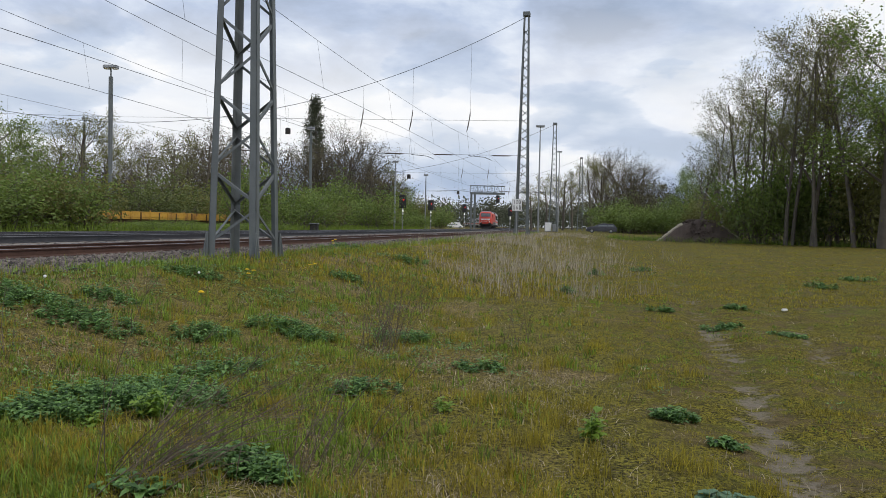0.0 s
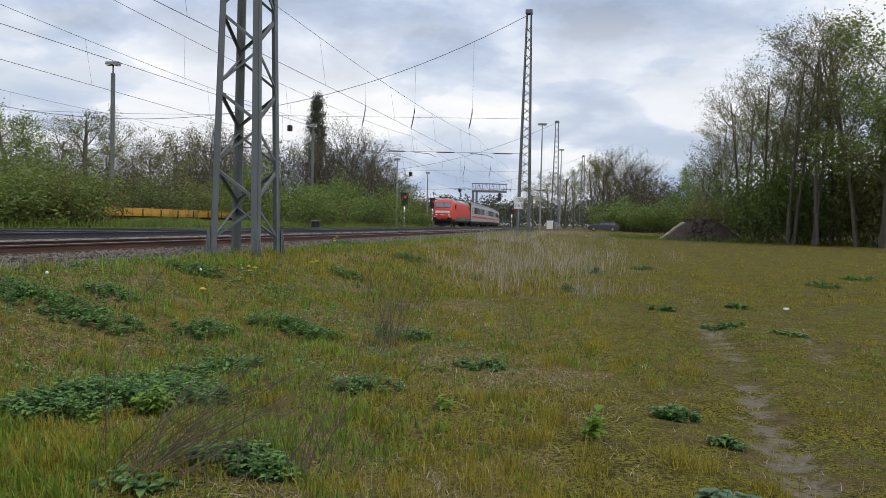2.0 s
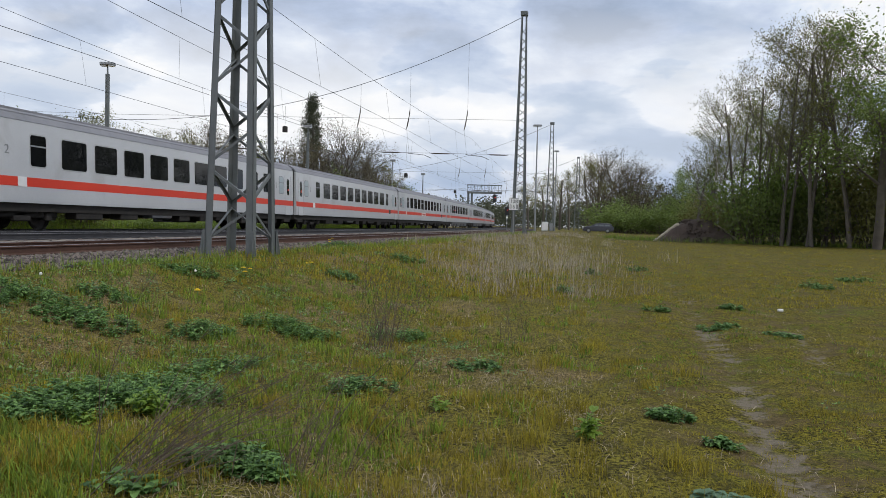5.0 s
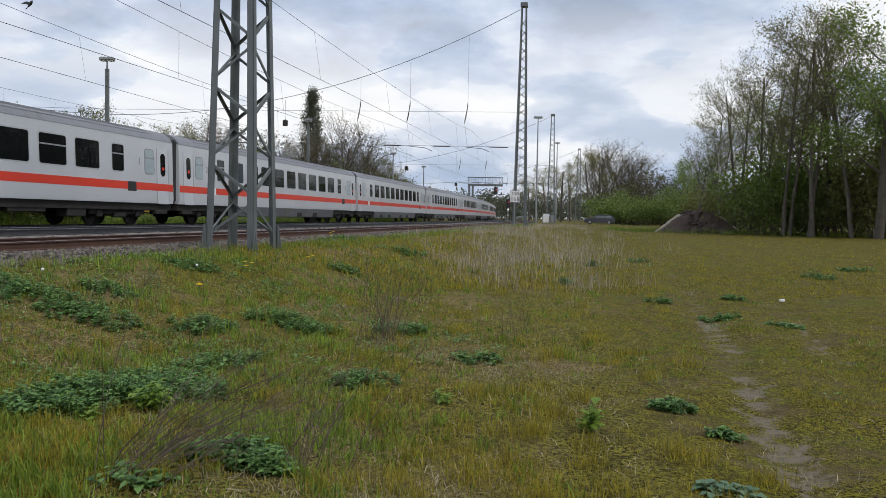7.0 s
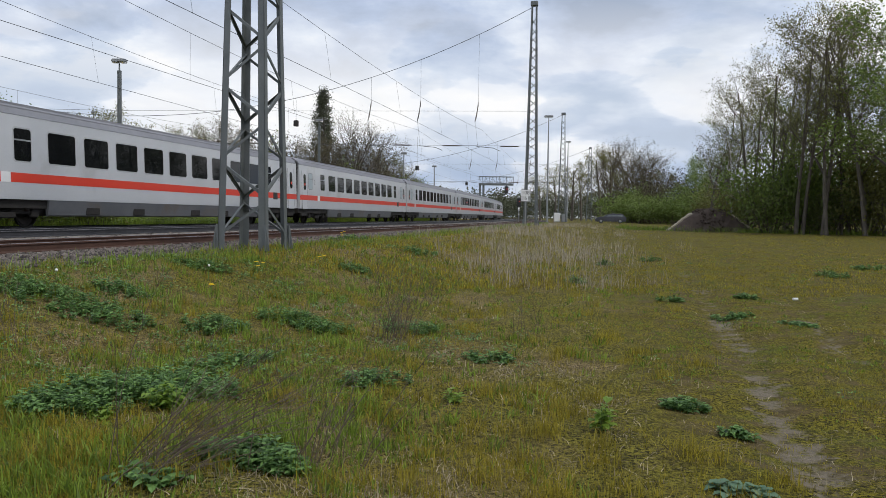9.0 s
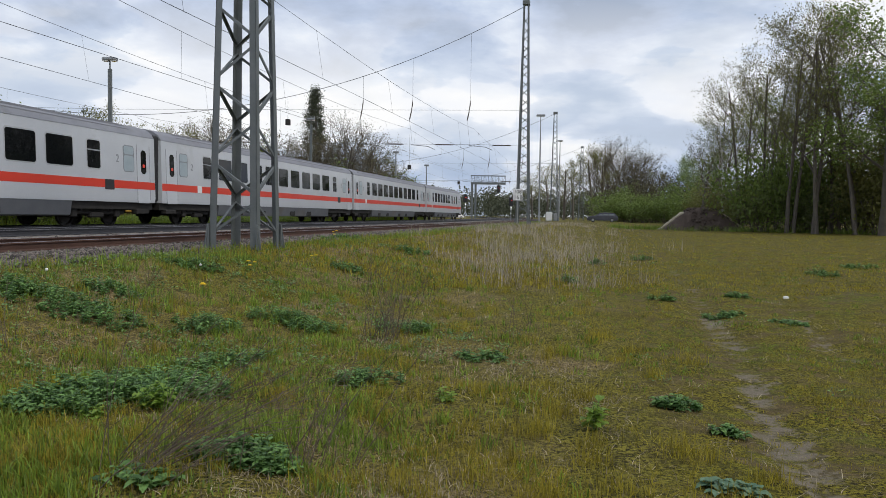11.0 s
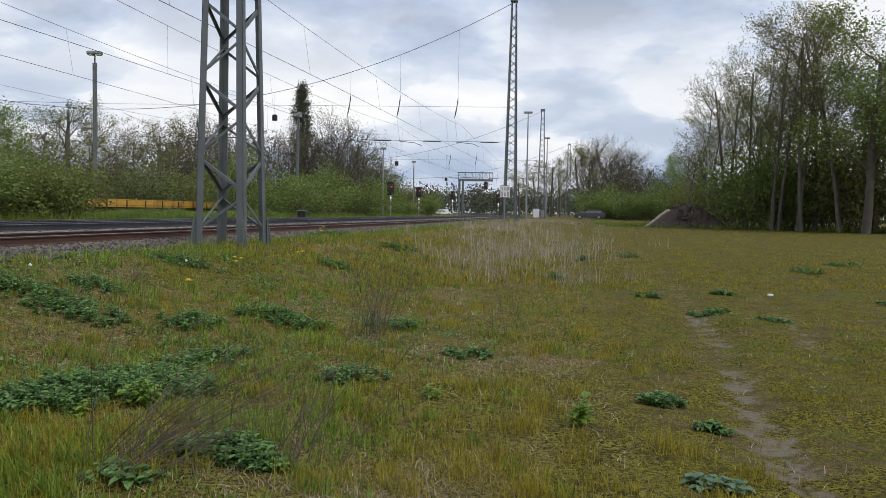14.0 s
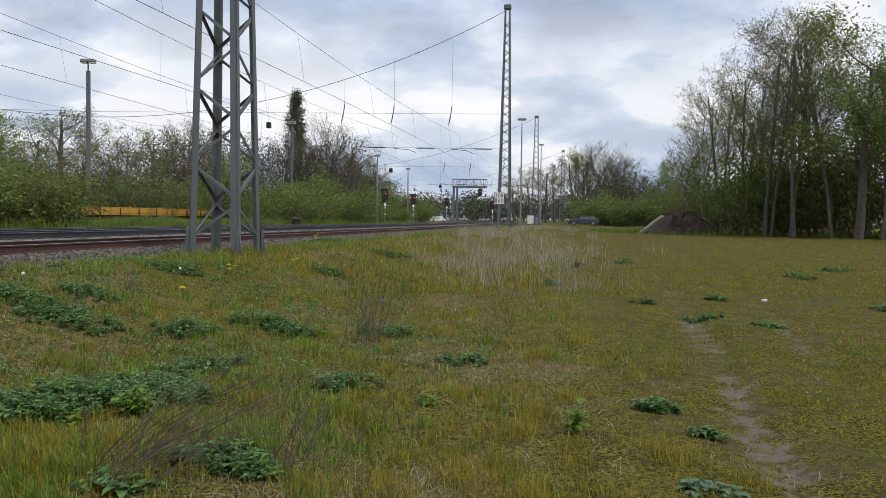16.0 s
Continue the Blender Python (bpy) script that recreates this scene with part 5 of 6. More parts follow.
yard_lamp(-38.5, 82, 0.8, 11.2, "twin-post yard mast before the trees", 0.4, True)


# ---- signals, gantry, boards ----
def signal(x, y, z, top, label, hung=False):
    s = thing("light_signal", label, "signal", pose(x, y, z, 0, 0, 0), "light signals")
    if not hung:
        part("post", Shape().tube([(0, 0.12, -0.1), (0, 0.12, top)], 0.07, 8), M["zinc"], s)
        for zz in (top * 0.3, top * 0.5, top * 0.62):
            part("post_band", Shape().tube([(0, 0.12, zz), (0, 0.12, zz + 0.22)], 0.09, 8), M["pale"], s)
    part("hood", Shape().box(-0.42, 0.42, -0.1, 0.06, top - 1.2, top + 0.35, 0.08), M["black"], s, "black signal screen")
    part("lamp", Shape().tube([(0.1, -0.09, top - 0.25), (0.1, -0.17, top - 0.25)], 0.09, 12), M["red_lamp"], s, "glowing red lamp")
    for dz in (0.1, -0.6, -0.95):
        part("lens", Shape().tube([(-0.1, -0.09, top + dz), (-0.1, -0.15, top + dz)], 0.09, 10), M["under"], s)
    if hung:
        part("bracket", Shape().box(-0.12, 0.12, 0.05, 0.45, top - 0.9, top + 0.75, 0.02), M["steel"], s)
    part("marker", Shape().box(-0.09, 0.09, -0.04, 0.04, top - 1.65, top - 1.45, 0.02), M["white_lamp"], s, "small white marker light")
    return s


signal(-5.05, 90, 0.8, 3.9, "black railway light signal on a post")
signal(-2.35, 120, 0.8, 4.3, "black railway light signal on a post")
signal(3.6, 150, 0.8, 4.6, "black railway light signal on a post")
signal(11.65, 140, 0.85, 3.85, "black railway light signal on a post")
signal(10.95, 164.2, 3.0, 4.8, "black railway light signal hung from the gantry", True)


def gantry():
    g = thing("signal_gantry", "grey steel signal gantry across the track", "gantry", pose(5.06, 165, 0.8))
    for x in (0.3, 1.05):
        part("column", Shape().box(x - 0.22, x + 0.22, -0.3, 0.3, -0.1, 7.6, 0.03), M["steel"], g)
    for z in (7.55, 9.25):
        part("chord", Shape().box(0, 7.4, -0.55, -0.43, z, z + 0.16 + (0.25 if z < 8 else 0)).box(0, 7.4, 0.43, 0.55, z, z + 0.16), M["steel"], g)
    for i in range(11):
        part("rail_post", Shape().box(0.02 + i * 0.73, 0.10 + i * 0.73, -0.54, -0.46, 7.6, 9.3), M["steel"], g)
    for i in range(10):
        a, b = (7.7, 9.25) if i % 2 else (9.25, 7.7)
        part("brace", Shape().bar((0.06 + i * 0.73, 0.5, a), (0.79 + i * 0.73, 0.5, b), 0.06, 0.06, (0, 1, 0)), M["steel"], g)
    part("walkway", Shape().box(0, 7.4, -0.45, 0.45, 7.5, 7.56), M["zinc"], g)
    return g


gantry()


def writing(parent, text, x, y, z, size, mat):
    cu = bpy.data.curves.new("text", "FONT")
    cu.body, cu.size, cu.align_x, cu.align_y, cu.extrude = text, size, "CENTER", "CENTER", 0.004
    tmp = bpy.data.objects.new("text", cu)
    me = bpy.data.meshes.new_from_object(tmp)
    bpy.data.objects.remove(tmp)
    me.materials.clear()
    me.materials.append(mat)
    part("numerals", me, None, parent, "black painted numerals", at=pose(x, y, z, 90, 0, 0))


def km_board():
    b = thing("kilometre_board", "white board with black numerals 108 above 6 on a post", "sign", pose(5.92, 64.6, 0.92, 0, 0, -4))
    part("board", Shape().box(-0.40, 0.40, -0.03, 0.0, 2.0, 2.98, 0.02), M["pale"], b, "white enamelled board")
    part("border", Shape().box(-0.42, 0.42, -0.02, 0.01, 1.98, 3.0, 0.02), M["black"], b)
    part("post", Shape().tube([(0, 0.06, -0.3), (0, 0.06, 2.9)], 0.035, 8), M["zinc"], b)
    writing(b, "108", 0, -0.034, 2.72, 0.44, M["black"])
    writing(b, "6", 0, -0.034, 2.27, 0.44, M["black"])
    for bx in (-0.31, -0.22, 0.22, 0.31):
        part("painted_bar", Shape().box(bx - 0.02, bx + 0.02, -0.036, -0.03, 2.08, 2.48), M["black"], b)


km_board()


def cabinet(x, y, z, w, h, mat, label):
    c = thing("relay_cabinet", label, "cabinet", pose(x, y, z))
    part("body", Shape().box(-w / 2, w / 2, -0.35, 0.35, 0.1, h, 0.04), mat, c)
    part("roof", Shape().box(-w / 2 - 0.05, w / 2 + 0.05, -0.4, 0.4, h, h + 0.07, 0.02), M["zinc"], c)
    part("plinth", Shape().box(-w / 2 - 0.03, w / 2 + 0.03, -0.38, 0.38, -0.3, 0.1, 0.02), M["concrete"], c)
    for s in (-1, 1):
        part("door", Shape().box(s * w / 4 - w / 4 + 0.03, s * w / 4 + w / 4 - 0.03, -0.37, -0.35, 0.2, h - 0.08, 0.01), mat, c)


cabinet(16.3, 123, 0.9, 0.95, 1.45, M["pale"], "pale relay cabinet beside a mast")
cabinet(17.2, 122.6, 0.9, 0.5, 1.2, M["zinc"], "grey relay cabinet beside a mast")
cabinet(-10.55, 62, 0.75, 0.6, 0.72, M["under"], "dark brown equipment box beyond the rails")


# ---- flat wagons on a siding ----
def wagon(y0, length):
    a, b = along(y0, -17.2, 0.55), along(y0 + length, -17.2, 0.55)
    mid, d = (a + b) / 2, (b - a).normalized()
    w = thing("flat_wagon", "yellow flat wagon with rusty stanchions on a siding", "wagon", pose(mid.x, mid.y, mid.z, 0, 0, math.degrees(math.atan2(d.y, d.x))), "flat wagons")
    h = length / 2 - 0.4
    part("deck", Shape().box(-h, h, -1.4, 1.4, 1.02, 1.16), M["wagon"], w)
    for sy in (-1, 1):
        part("side_board", Shape().box(-h, h, sy * 1.4 - 0.04, sy * 1.4 + 0.04, 1.16, 1.50, 0.01), M["wagon"], w, "yellow side board")
        part("sole_bar", Shape().box(-h, h, sy * 1.15 - 0.08, sy * 1.15 + 0.08, 0.72, 1.02, 0.02), M["rust"], w)
        part("top_rail", Shape().box(-h, h, sy * 1.4 - 0.06, sy * 1.4 + 0.06, 1.50, 1.56, 0.01), M["wagon"], w)
        part("brake_gear", Shape().box(-h + 4.2, h - 4.2, sy * 0.9 - 0.1, sy * 0.9 + 0.1, 0.40, 0.74, 0.03), M["under"], w)
        for i in range(17):
            x = -h + 0.3 + i * (2 * h - 0.6) / 16
            part("stanchion", Shape().box(x - 0.05, x + 0.05, sy * 1.46 - 0.03, sy * 1.46 + 0.03, 1.0, 1.50 if i % 4 else 1.66, 0.01), M["rust"] if i % 2 else M["wagon"], w)
    for sx in (-1, 1):
        bogie(w, sx * (h - 2.2), 1.8)


wagon(26.5, 20)
wagon(47, 20)
make_track("siding", -17.2, 0.55, M["rust"], -20, 110, "rusty overgrown siding")


# ---- soil heap ----
def soil_heap():
    rng = np.random.default_rng(4)
    n, m = 56, 30
    V = []
    for i in range(n + 1):
        for j in range(m + 1):
            u, v = i / n * 2 - 1, j / m * 2 - 1
            r = max(abs(u) ** 1.15, abs(v))
            z = 2.05 * (1 - smooth01((r - 0.18) / 0.82)) * (0.93 + 0.07 * math.sin(u * 5 + 1))
            p = Vector((u * 9, v * 6, 0))
            z += noise.noise(p * 0.9) * 0.28 * min(1, z * 2) + noise.noise(p * 3.1) * 0.11 * min(1, z * 3)
            V.append((u * 4.0, v * 3.2, z * 1.05 - 0.15))
    F = [(i * (m + 1) + j, (i + 1) * (m + 1) + j, (i + 1) * (m + 1) + j + 1, i * (m + 1) + j + 1) for i in range(n) for j in range(m)]
    at = pose(23.3, 71, float(ground_z(23.3, 71)), 0, 0, -12)
    heap = thing("soil_heap", "heap of dark brown dug soil with straw-pale edges", "soil heap", at)
    part("soil", Shape().add(V, F).mesh("soil", M["soil"], 70), None, heap)
    for s in (-1, 1):
        pts = [(s * 3.75, -1.3, 0.0), (s * 3.3, -1.3, 0.38), (s * 2.7, -1.2, 0.85), (s * 2.1, -1.1, 1.35), (s * 1.5, -1.0, 1.72)]
        fine = []
        for (p, q) in zip(pts, pts[1:]):
            for f in (0, 0.25, 0.5, 0.75):
                w = rng.uniform(0.25, 1.0)
                fine.append((p[0] + (q[0] - p[0]) * f, p[1] + (q[1] - p[1]) * f, p[2] + (q[2] - p[2]) * f - 0.04, w))
        part("pale_edge", Shape().loft([[(x - 0.15 * w, y - 0.2, z - 0.06), (x + 0.15 * w, y - 0.2, z - 0.06), (x + 0.1 * w, y + 0.1, z + 0.12 * w), (x - 0.1 * w, y + 0.1, z + 0.12 * w)] for x, y, z, w in fine]), M["tarp"], heap, "pale strawy edge")
    V = []
    k = 900
    a = rng.random(k) * math.tau
    rr = rng.random(k) ** 0.6
    base = np.array([(1, 0, 0), (-1, 0, 0), (0, 1, 0), (0, -1, 0), (0, 0, 1), (0, 0, -1)], float)
    tri = np.array([(0, 2, 4), (2, 1, 4), (1, 3, 4), (3, 0, 4), (2, 0, 5), (1, 2, 5), (3, 1, 5), (0, 3, 5)])
    P = np.stack([np.cos(a) * rr * 4.1, np.sin(a) * rr * 3.2, 2.05 * (1 - smooth01((rr * 0.95 - 0.18) / 0.82)) - 0.1], 1)
    W = base[None] * rng.uniform(0.5, 1.2, (k, 6, 1)) * rng.uniform(0.04, 0.16, (k, 1, 1)) + P[:, None]
    F = tri[None] + (np.arange(k) * 6)[:, None, None]
    tagged(part("loose_earth", fast_mesh("loose_earth", W.reshape(-1, 3), F.reshape(-1, 3), M["soil"]), None, heap), kind="stuff")


soil_heap()


# ---- parked cars ----
def car(x, y, turn, paint, label, estate=True):
    c = thing("parked_car", label, "car", pose(x, y, float(ground_z(x, y)), 0, 0, turn), "parked cars")
    low = [(-2.3, 0.55), (-2.28, 0.85), (-2.2, 0.98), (1.0, 1.0), (1.9, 0.88), (2.2, 0.7), (2.3, 0.45), (2.25, 0.25), (-2.2, 0.25)]
    rings = []
    for yy, k in ((-0.88, 0.93), (-0.82, 1.0), (0.82, 1.0), (0.88, 0.93)):
        rings.append([(px * (0.985 if k < 1 else 1), yy, 0.25 + (pz - 0.25) * k) for px, pz in low])
    part("body", Shape().loft(rings), paint, c, "", 40)
    top = [(-2.15, 0.97), (-1.95, 1.30), (-1.7, 1.42), (-0.2, 1.47), (0.35, 1.36), (1.1, 0.98)] if estate else [(-2.0, 0.97), (-1.9, 1.7), (1.2, 1.75), (1.7, 0.98)]
    part("cabin", Shape().loft([[(px * 0.97, yy, 0.97 + (pz - 0.97) * k) for px, pz in top] for yy, k in ((-0.72, 0.97), (-0.62, 1.0), (0.62, 1.0), (0.72, 0.97))]), paint, c, "", 40)
    for s in (-1, 1):
        for a, b in ((-1.75, -0.95), (-0.88, -0.1), (-0.03, 0.55)):
            part("window", Shape().add([(a, s * 0.735, 1.02), (b, s * 0.735, 1.02), (b - (0.22 if b > 0.4 else 0), s * 0.715, 1.33), (a + 0.04, s * 0.715, 1.33), (a, s * 0.7, 1.02), (b, s * 0.7, 1.02), (b - (0.22 if b > 0.4 else 0), s * 0.68, 1.33), (a + 0.04, s * 0.68, 1.33)], [(0, 1, 2, 3), (7, 6, 5, 4), (0, 4, 5, 1), (2, 6, 7, 3), (1, 5, 6, 2), (0, 3, 7, 4)]), M["carglass"], c)
        for px in (-1.4, 1.4):
            wh = part("wheel", Shape().tube([(px, s * 0.72, 0.32), (px, s * 0.9, 0.32)], 0.32, 18), M["rubber"], c)
            part("rim", Shape().tube([(px, s * 0.895, 0.32), (px, s * 0.91, 0.32)], 0.2, 14), M["zinc"], wh)
        part("headlight", Shape().box(2.05, 2.27, s * 0.6 - 0.16, s * 0.6 + 0.16, 0.6, 0.74, 0.03), M["pale"], c)
    part("windscreen", Shape().add([(1.08, -0.62, 1.0), (1.08, 0.62, 1.0), (0.36, 0.56, 1.365), (0.36, -0.56, 1.365), (1.1, -0.62, 1.02), (1.1, 0.62, 1.02), (0.38, 0.56, 1.385), (0.38, -0.56, 1.385)], [(3, 2, 1, 0), (4, 5, 6, 7), (0, 1, 5, 4), (1, 2, 6, 5), (2, 3, 7, 6), (3, 0, 4, 7)]), M["carglass"], c)
    return c


car(23.4, 116, 168, M["carpaint"], "dark blue estate car parked on the grass")
car(2.9, 232, 10, M["pale"], "white van parked far beyond the tracks", False)


# ---- grass ----
HERBS = (
    (-2.72, 6.0, 0.55, 0.32, 62), (-2.25, 6.3, 0.45, 0.30, 40), (-3.05, 5.75, 0.30, 0.22, 22), (-2.5, 6.7, 0.5, 0.26, 34), (-1.30, 4.80, 0.27, 0.24, 34), (-1.05, 4.62, 0.20, 0.20, 18), (1.89, 6.15, 0.26, 0.17, 22), (2.05, 5.5, 0.16, 0.12, 10),
    (-2.1, 10.0, 0.42, 0.28, 24), (-2.85, 9.2, 0.40, 0.25, 22), (-1.6, 9.7, 0.35, 0.22, 16), (-0.55, 10.0, 0.35, 0.25, 16), (-4.56, 9.0, 0.6, 0.26, 30), (-3.95, 8.7, 0.5, 0.24, 22), (-5.2, 9.3, 0.5, 0.26, 22),
    (-4.4, 10.2, 0.4, 0.22, 14), (-4.2, 12.9, 0.45, 0.22, 22), (-1.9, 15.5, 0.4, 0.25, 18), (2.6, 16.5, 0.3, 0.3, 14), (4.4, 22.5, 0.35, 0.3, 12), (5.4, 14.2, 0.3, 0.15, 12), (4.2, 11.8, 0.5, 0.14, 20), (4.9, 10.9, 0.4, 0.12, 14),
    (9.5, 19.5, 0.6, 0.3, 20), (8.0, 13.2, 0.4, 0.14, 12), (3.8, 13.6, 0.35, 0.2, 12), (12.0, 22.5, 0.8, 0.3, 18), (6.3, 25.0, 0.5, 0.3, 12), (-3.3, 24.0, 0.6, 0.3, 18), (-0.9, 21.0, 0.5, 0.3, 14), (-2.2, 7.6, 0.4, 0.22, 16), (-0.7, 6.9, 0.3, 0.2, 12), (0.4, 8.2, 0.25, 0.16, 10))


def patch_noise(x, y, f, seed):
    """Soft patches, 0 to 1."""
    s = seed * 1.7
    v = np.sin(x * f + s + 1.3 * np.sin(y * f * 0.7 + s)) * np.sin(y * f * 0.9 + 2 * s + 1.1 * np.sin(x * f * 0.6)) + 0.5 * np.sin(x * f * 2.3 + y * f * 1.9 + s)
    return np.clip(0.5 + 0.4 * v, 0, 1)


def view_spots(rng, n, y0, y1, power):
    """Random places before the eye, thinning out with distance."""
    u = rng.random(n)
    p = 1 - power
    y = (y0 ** p + u * (y1 ** p - y0 ** p)) ** (1 / p) if abs(p) > 1e-6 else y0 * (y1 / y0) ** u
    x = rng.uniform(-1, 1, n) * (0.64 * y + 0.8)
    return x, y


def blades(name, x, y, height, width, lean, material, rng, label, category="grass", segments=2):
    ok = side_distance(x, y) > 8.1
    x, y, height, width = x[ok], y[ok], height[ok], width[ok]
    n = len(x)
    z = meadow_z(x, y)
    a = rng.random(n) * math.tau
    dx, dy = np.cos(a), np.sin(a)
    b = rng.random(n) * math.tau
    bend = np.abs(rng.normal(0, lean, n)) * height
    bx, by = np.cos(b) * bend, np.sin(b) * bend
    rows = []
    fr = ((0, 1.0), (0.55, 0.75), (1.0, 0.12)) if segments == 2 else ((0, 1.0), (1.0, 0.15))
    for f, w in fr:
        drop = 1 - 0.35 * np.clip(bend / np.maximum(height, 1e-3), 0, 1.6) * f
        cx, cy, cz = x + bx * f * f, y + by * f * f, z - 0.02 + height * f * drop
        for s in (-1, 1):
            rows.append(np.stack([cx + s * dx * width * w / 2, cy + s * dy * width * w / 2, cz], 1))
    k = len(rows)
    V = np.stack(rows, 1).reshape(-1, 3)
    base = (np.arange(n) * k)[:, None]
    Q = np.concatenate([base + np.array([2 * i, 2 * i + 1, 2 * i + 3, 2 * i + 2]) for i in range(len(fr) - 1)], 0)
    return tagged(new(name, fast_mesh(name, V, Q, material)), label, category, kind="stuff")


def tufted(rng, x, y, reach, per):
    """Repeats every place as a small tuft."""
    x, y = np.repeat(x, per), np.repeat(y, per)
    return x + rng.normal(0, reach, len(x)), y + rng.normal(0, reach, len(x))


def bare(x, y):
    """1 on worn soil, 0 on grass."""
    return np.exp(-(rut_distance(x, y) / 0.26) ** 2) * (0.6 + 0.4 * np.sin(y * 2.1))


def thatch(x, y):
    """1 where dead matted stems cover the ground, 0 on live grass."""
    v = 0.62 * patch_noise(x, y, 1.15, 8) + 0.38 * patch_noise(x, y, 3.1, 12)
    green = 0.16 * smooth01((0.10 * y - x) / (0.3 * y + 0.1)) * smooth01((y - 4) / 4)
    return np.clip((v - 0.47 - green) * 4.5, 0, 1)


def clear_of_herbs(x, y):
    """False inside the dense green clumps."""
    ok = np.ones(len(x), bool)
    for hx, hy, hr, hh, hn in HERBS:
        ok &= ((x - hx) / (hr * 0.95)) ** 2 + ((y - hy) / (hr * 0.7)) ** 2 > 1
    return ok


def make_grass():
    rng = np.random.default_rng(21)
    # short olive turf
    x, y = view_spots(rng, 15000, 3.4, 16, 1.0)
    keep = (rng.random(len(x)) > bare(x, y) * 0.98) & (x > 0.14 * y + 0.3 + 0.5 * patch_noise(x, y, 1.3, 3)) & (rng.random(len(x)) > 0.75 * thatch(x, y))
    x, y = tufted(rng, x[keep], y[keep], 0.03, 14)
    blades("short_turf", x, y, rng.uniform(0.015, 0.055, len(x)) * (0.45 + 0.9 * patch_noise(x, y, 1.5, 5)), rng.uniform(0.005, 0.012, len(x)), 0.8, M["grass_olive"], rng, "short olive turf beside the worn track", segments=1)
    # low meadow grass in tufts, thin where the ground shows dead thatch
    x, y = view_spots(rng, 30000, 3.4, 16, 1.0)
    keep = (rng.random(len(x)) > bare(x, y) * 0.98) & (x < 0.16 * y + 0.9) & (rng.random(len(x)) > 0.82 * thatch(x, y)) & clear_of_herbs(x, y)
    x, y = tufted(rng, x[keep], y[keep], 0.03, 9)
    h = rng.uniform(0.02, 0.095, len(x)) * (0.35 + 1.0 * patch_noise(x, y, 1.9, 1)) * np.where(x > 0.16 * y + 0.6, 0.5, 1.0)
    blades("olive_grass", x, y, h, rng.uniform(0.003, 0.008, len(x)), 0.75, M["grass_olive"], rng, "short olive-green meadow grass", segments=1)
    # single upright tussocks of yellow-green grass
    x, y = view_spots(rng, 190, 4.0, 18, 1.0)
    keep = (bare(x, y) < 0.3) & (x < 0.2 * y + 1.2) & clear_of_herbs(x, y)
    x, y = tufted(rng, x[keep], y[keep], 0.075, 110)
    blades("grass_tussocks", x, y, rng.uniform(0.06, 0.2, len(x)), rng.uniform(0.003, 0.006, len(x)), 0.5, M["grass_olive"], rng, "upright yellow-green grass tussocks")
    # low broad-leaved growth hugging the ground, thickest towards the tracks
    x, y = view_spots(rng, 7000, 5.5, 24, 1.0)
    dense = patch_noise(x, y, 0.9, 14) * (0.25 + 0.75 * smooth01((0.16 * y - x) / (0.35 * y)))
    keep = (rng.random(len(x)) < np.clip(dense * 1.5 - 0.35, 0.01, 1) * smooth01((y - 5.5) / 4)) & (bare(x, y) < 0.3) & (side_distance(x, y) > 8.3)
    x, y = tufted(rng, x[keep], y[keep], 0.06, 16)
    n = len(x)
    a, tilt, size = rng.random(n) * math.tau, rng.uniform(-0.2, 0.7, n), rng.uniform(0.008, 0.02, n) * (1 + y / 18)
    c = np.stack([x, y, meadow_z(x, y) + rng.uniform(0.005, 0.07, n)], 1)
    u = np.stack([np.cos(a) * np.cos(tilt), np.sin(a) * np.cos(tilt), np.sin(tilt)], 1) * size[:, None]
    v = np.stack([-np.sin(a), np.cos(a), rng.uniform(-0.3, 0.3, n)], 1) * size[:, None] * 0.5
    leaves = np.stack([c - u, c + v, c + u, c - v], 1)
    tagged(new("ground_herbs", fast_mesh("ground_herbs", leaves.reshape(-1, 3), np.arange(n * 4).reshape(-1, 4), M["nettle"])), "low green broad-leaved herbs among the grass", "plant", kind="stuff")
    # matted dead thatch lying flat
    x, y = view_spots(rng, 15000, 3.4, 18, 1.0)
    keep = (rng.random(len(x)) < thatch(x, y) * np.where(x > 0.16 * y + 0.9, 0.45, 1.0)) & clear_of_herbs(x, y)
    x, y = tufted(rng, x[keep], y[keep], 0.06, 9)
    blades("dead_thatch", x, y, rng.uniform(0.012, 0.05, len(x)), rng.uniform(0.0025, 0.006, len(x)), 2.6, M["thatch"], rng, "matted brown dead thatch between the grass", segments=1)
    x, y = view_spots(rng, 14000, 15, 75, 1.25)
    x, y = tufted(rng, x, y, 0.12, 7)
    h = rng.uniform(0.06, 0.18, len(x)) * np.where(x > 0.16 * y, 0.5, 1.0)
    blades("olive_grass", x, y, h, rng.uniform(0.012, 0.028, len(x)), 0.45, M["grass_olive"], rng, "short olive-green meadow grass", segments=1)
    # greener, longer grass, most of it towards the tracks
    x, y = view_spots(rng, 14000, 3.6, 30, 1.0)
    g = patch_noise(x, y, 0.7, 4) + 0.5 * smooth01((0.05 * y - x) / (0.25 * y)) - 0.25 + 1.3 * np.exp(-((x + 1.7) / 1.6) ** 2 - ((y - 17.5) / 5) ** 2)
    keep = (rng.random(len(x)) < np.clip(g + 0.12, 0.03, 1) ** 1.5) & (bare(x, y) < 0.3) & (rng.random(len(x)) > 0.8 * thatch(x, y))
    x, y = tufted(rng, x[keep], y[keep], 0.035, 11)
    h = rng.uniform(0.04, 0.17, len(x)) * (0.4 + 0.8 * patch_noise(x, y, 1.6, 6)) * np.where(x > 0.2 * y, 0.5, 1.0)
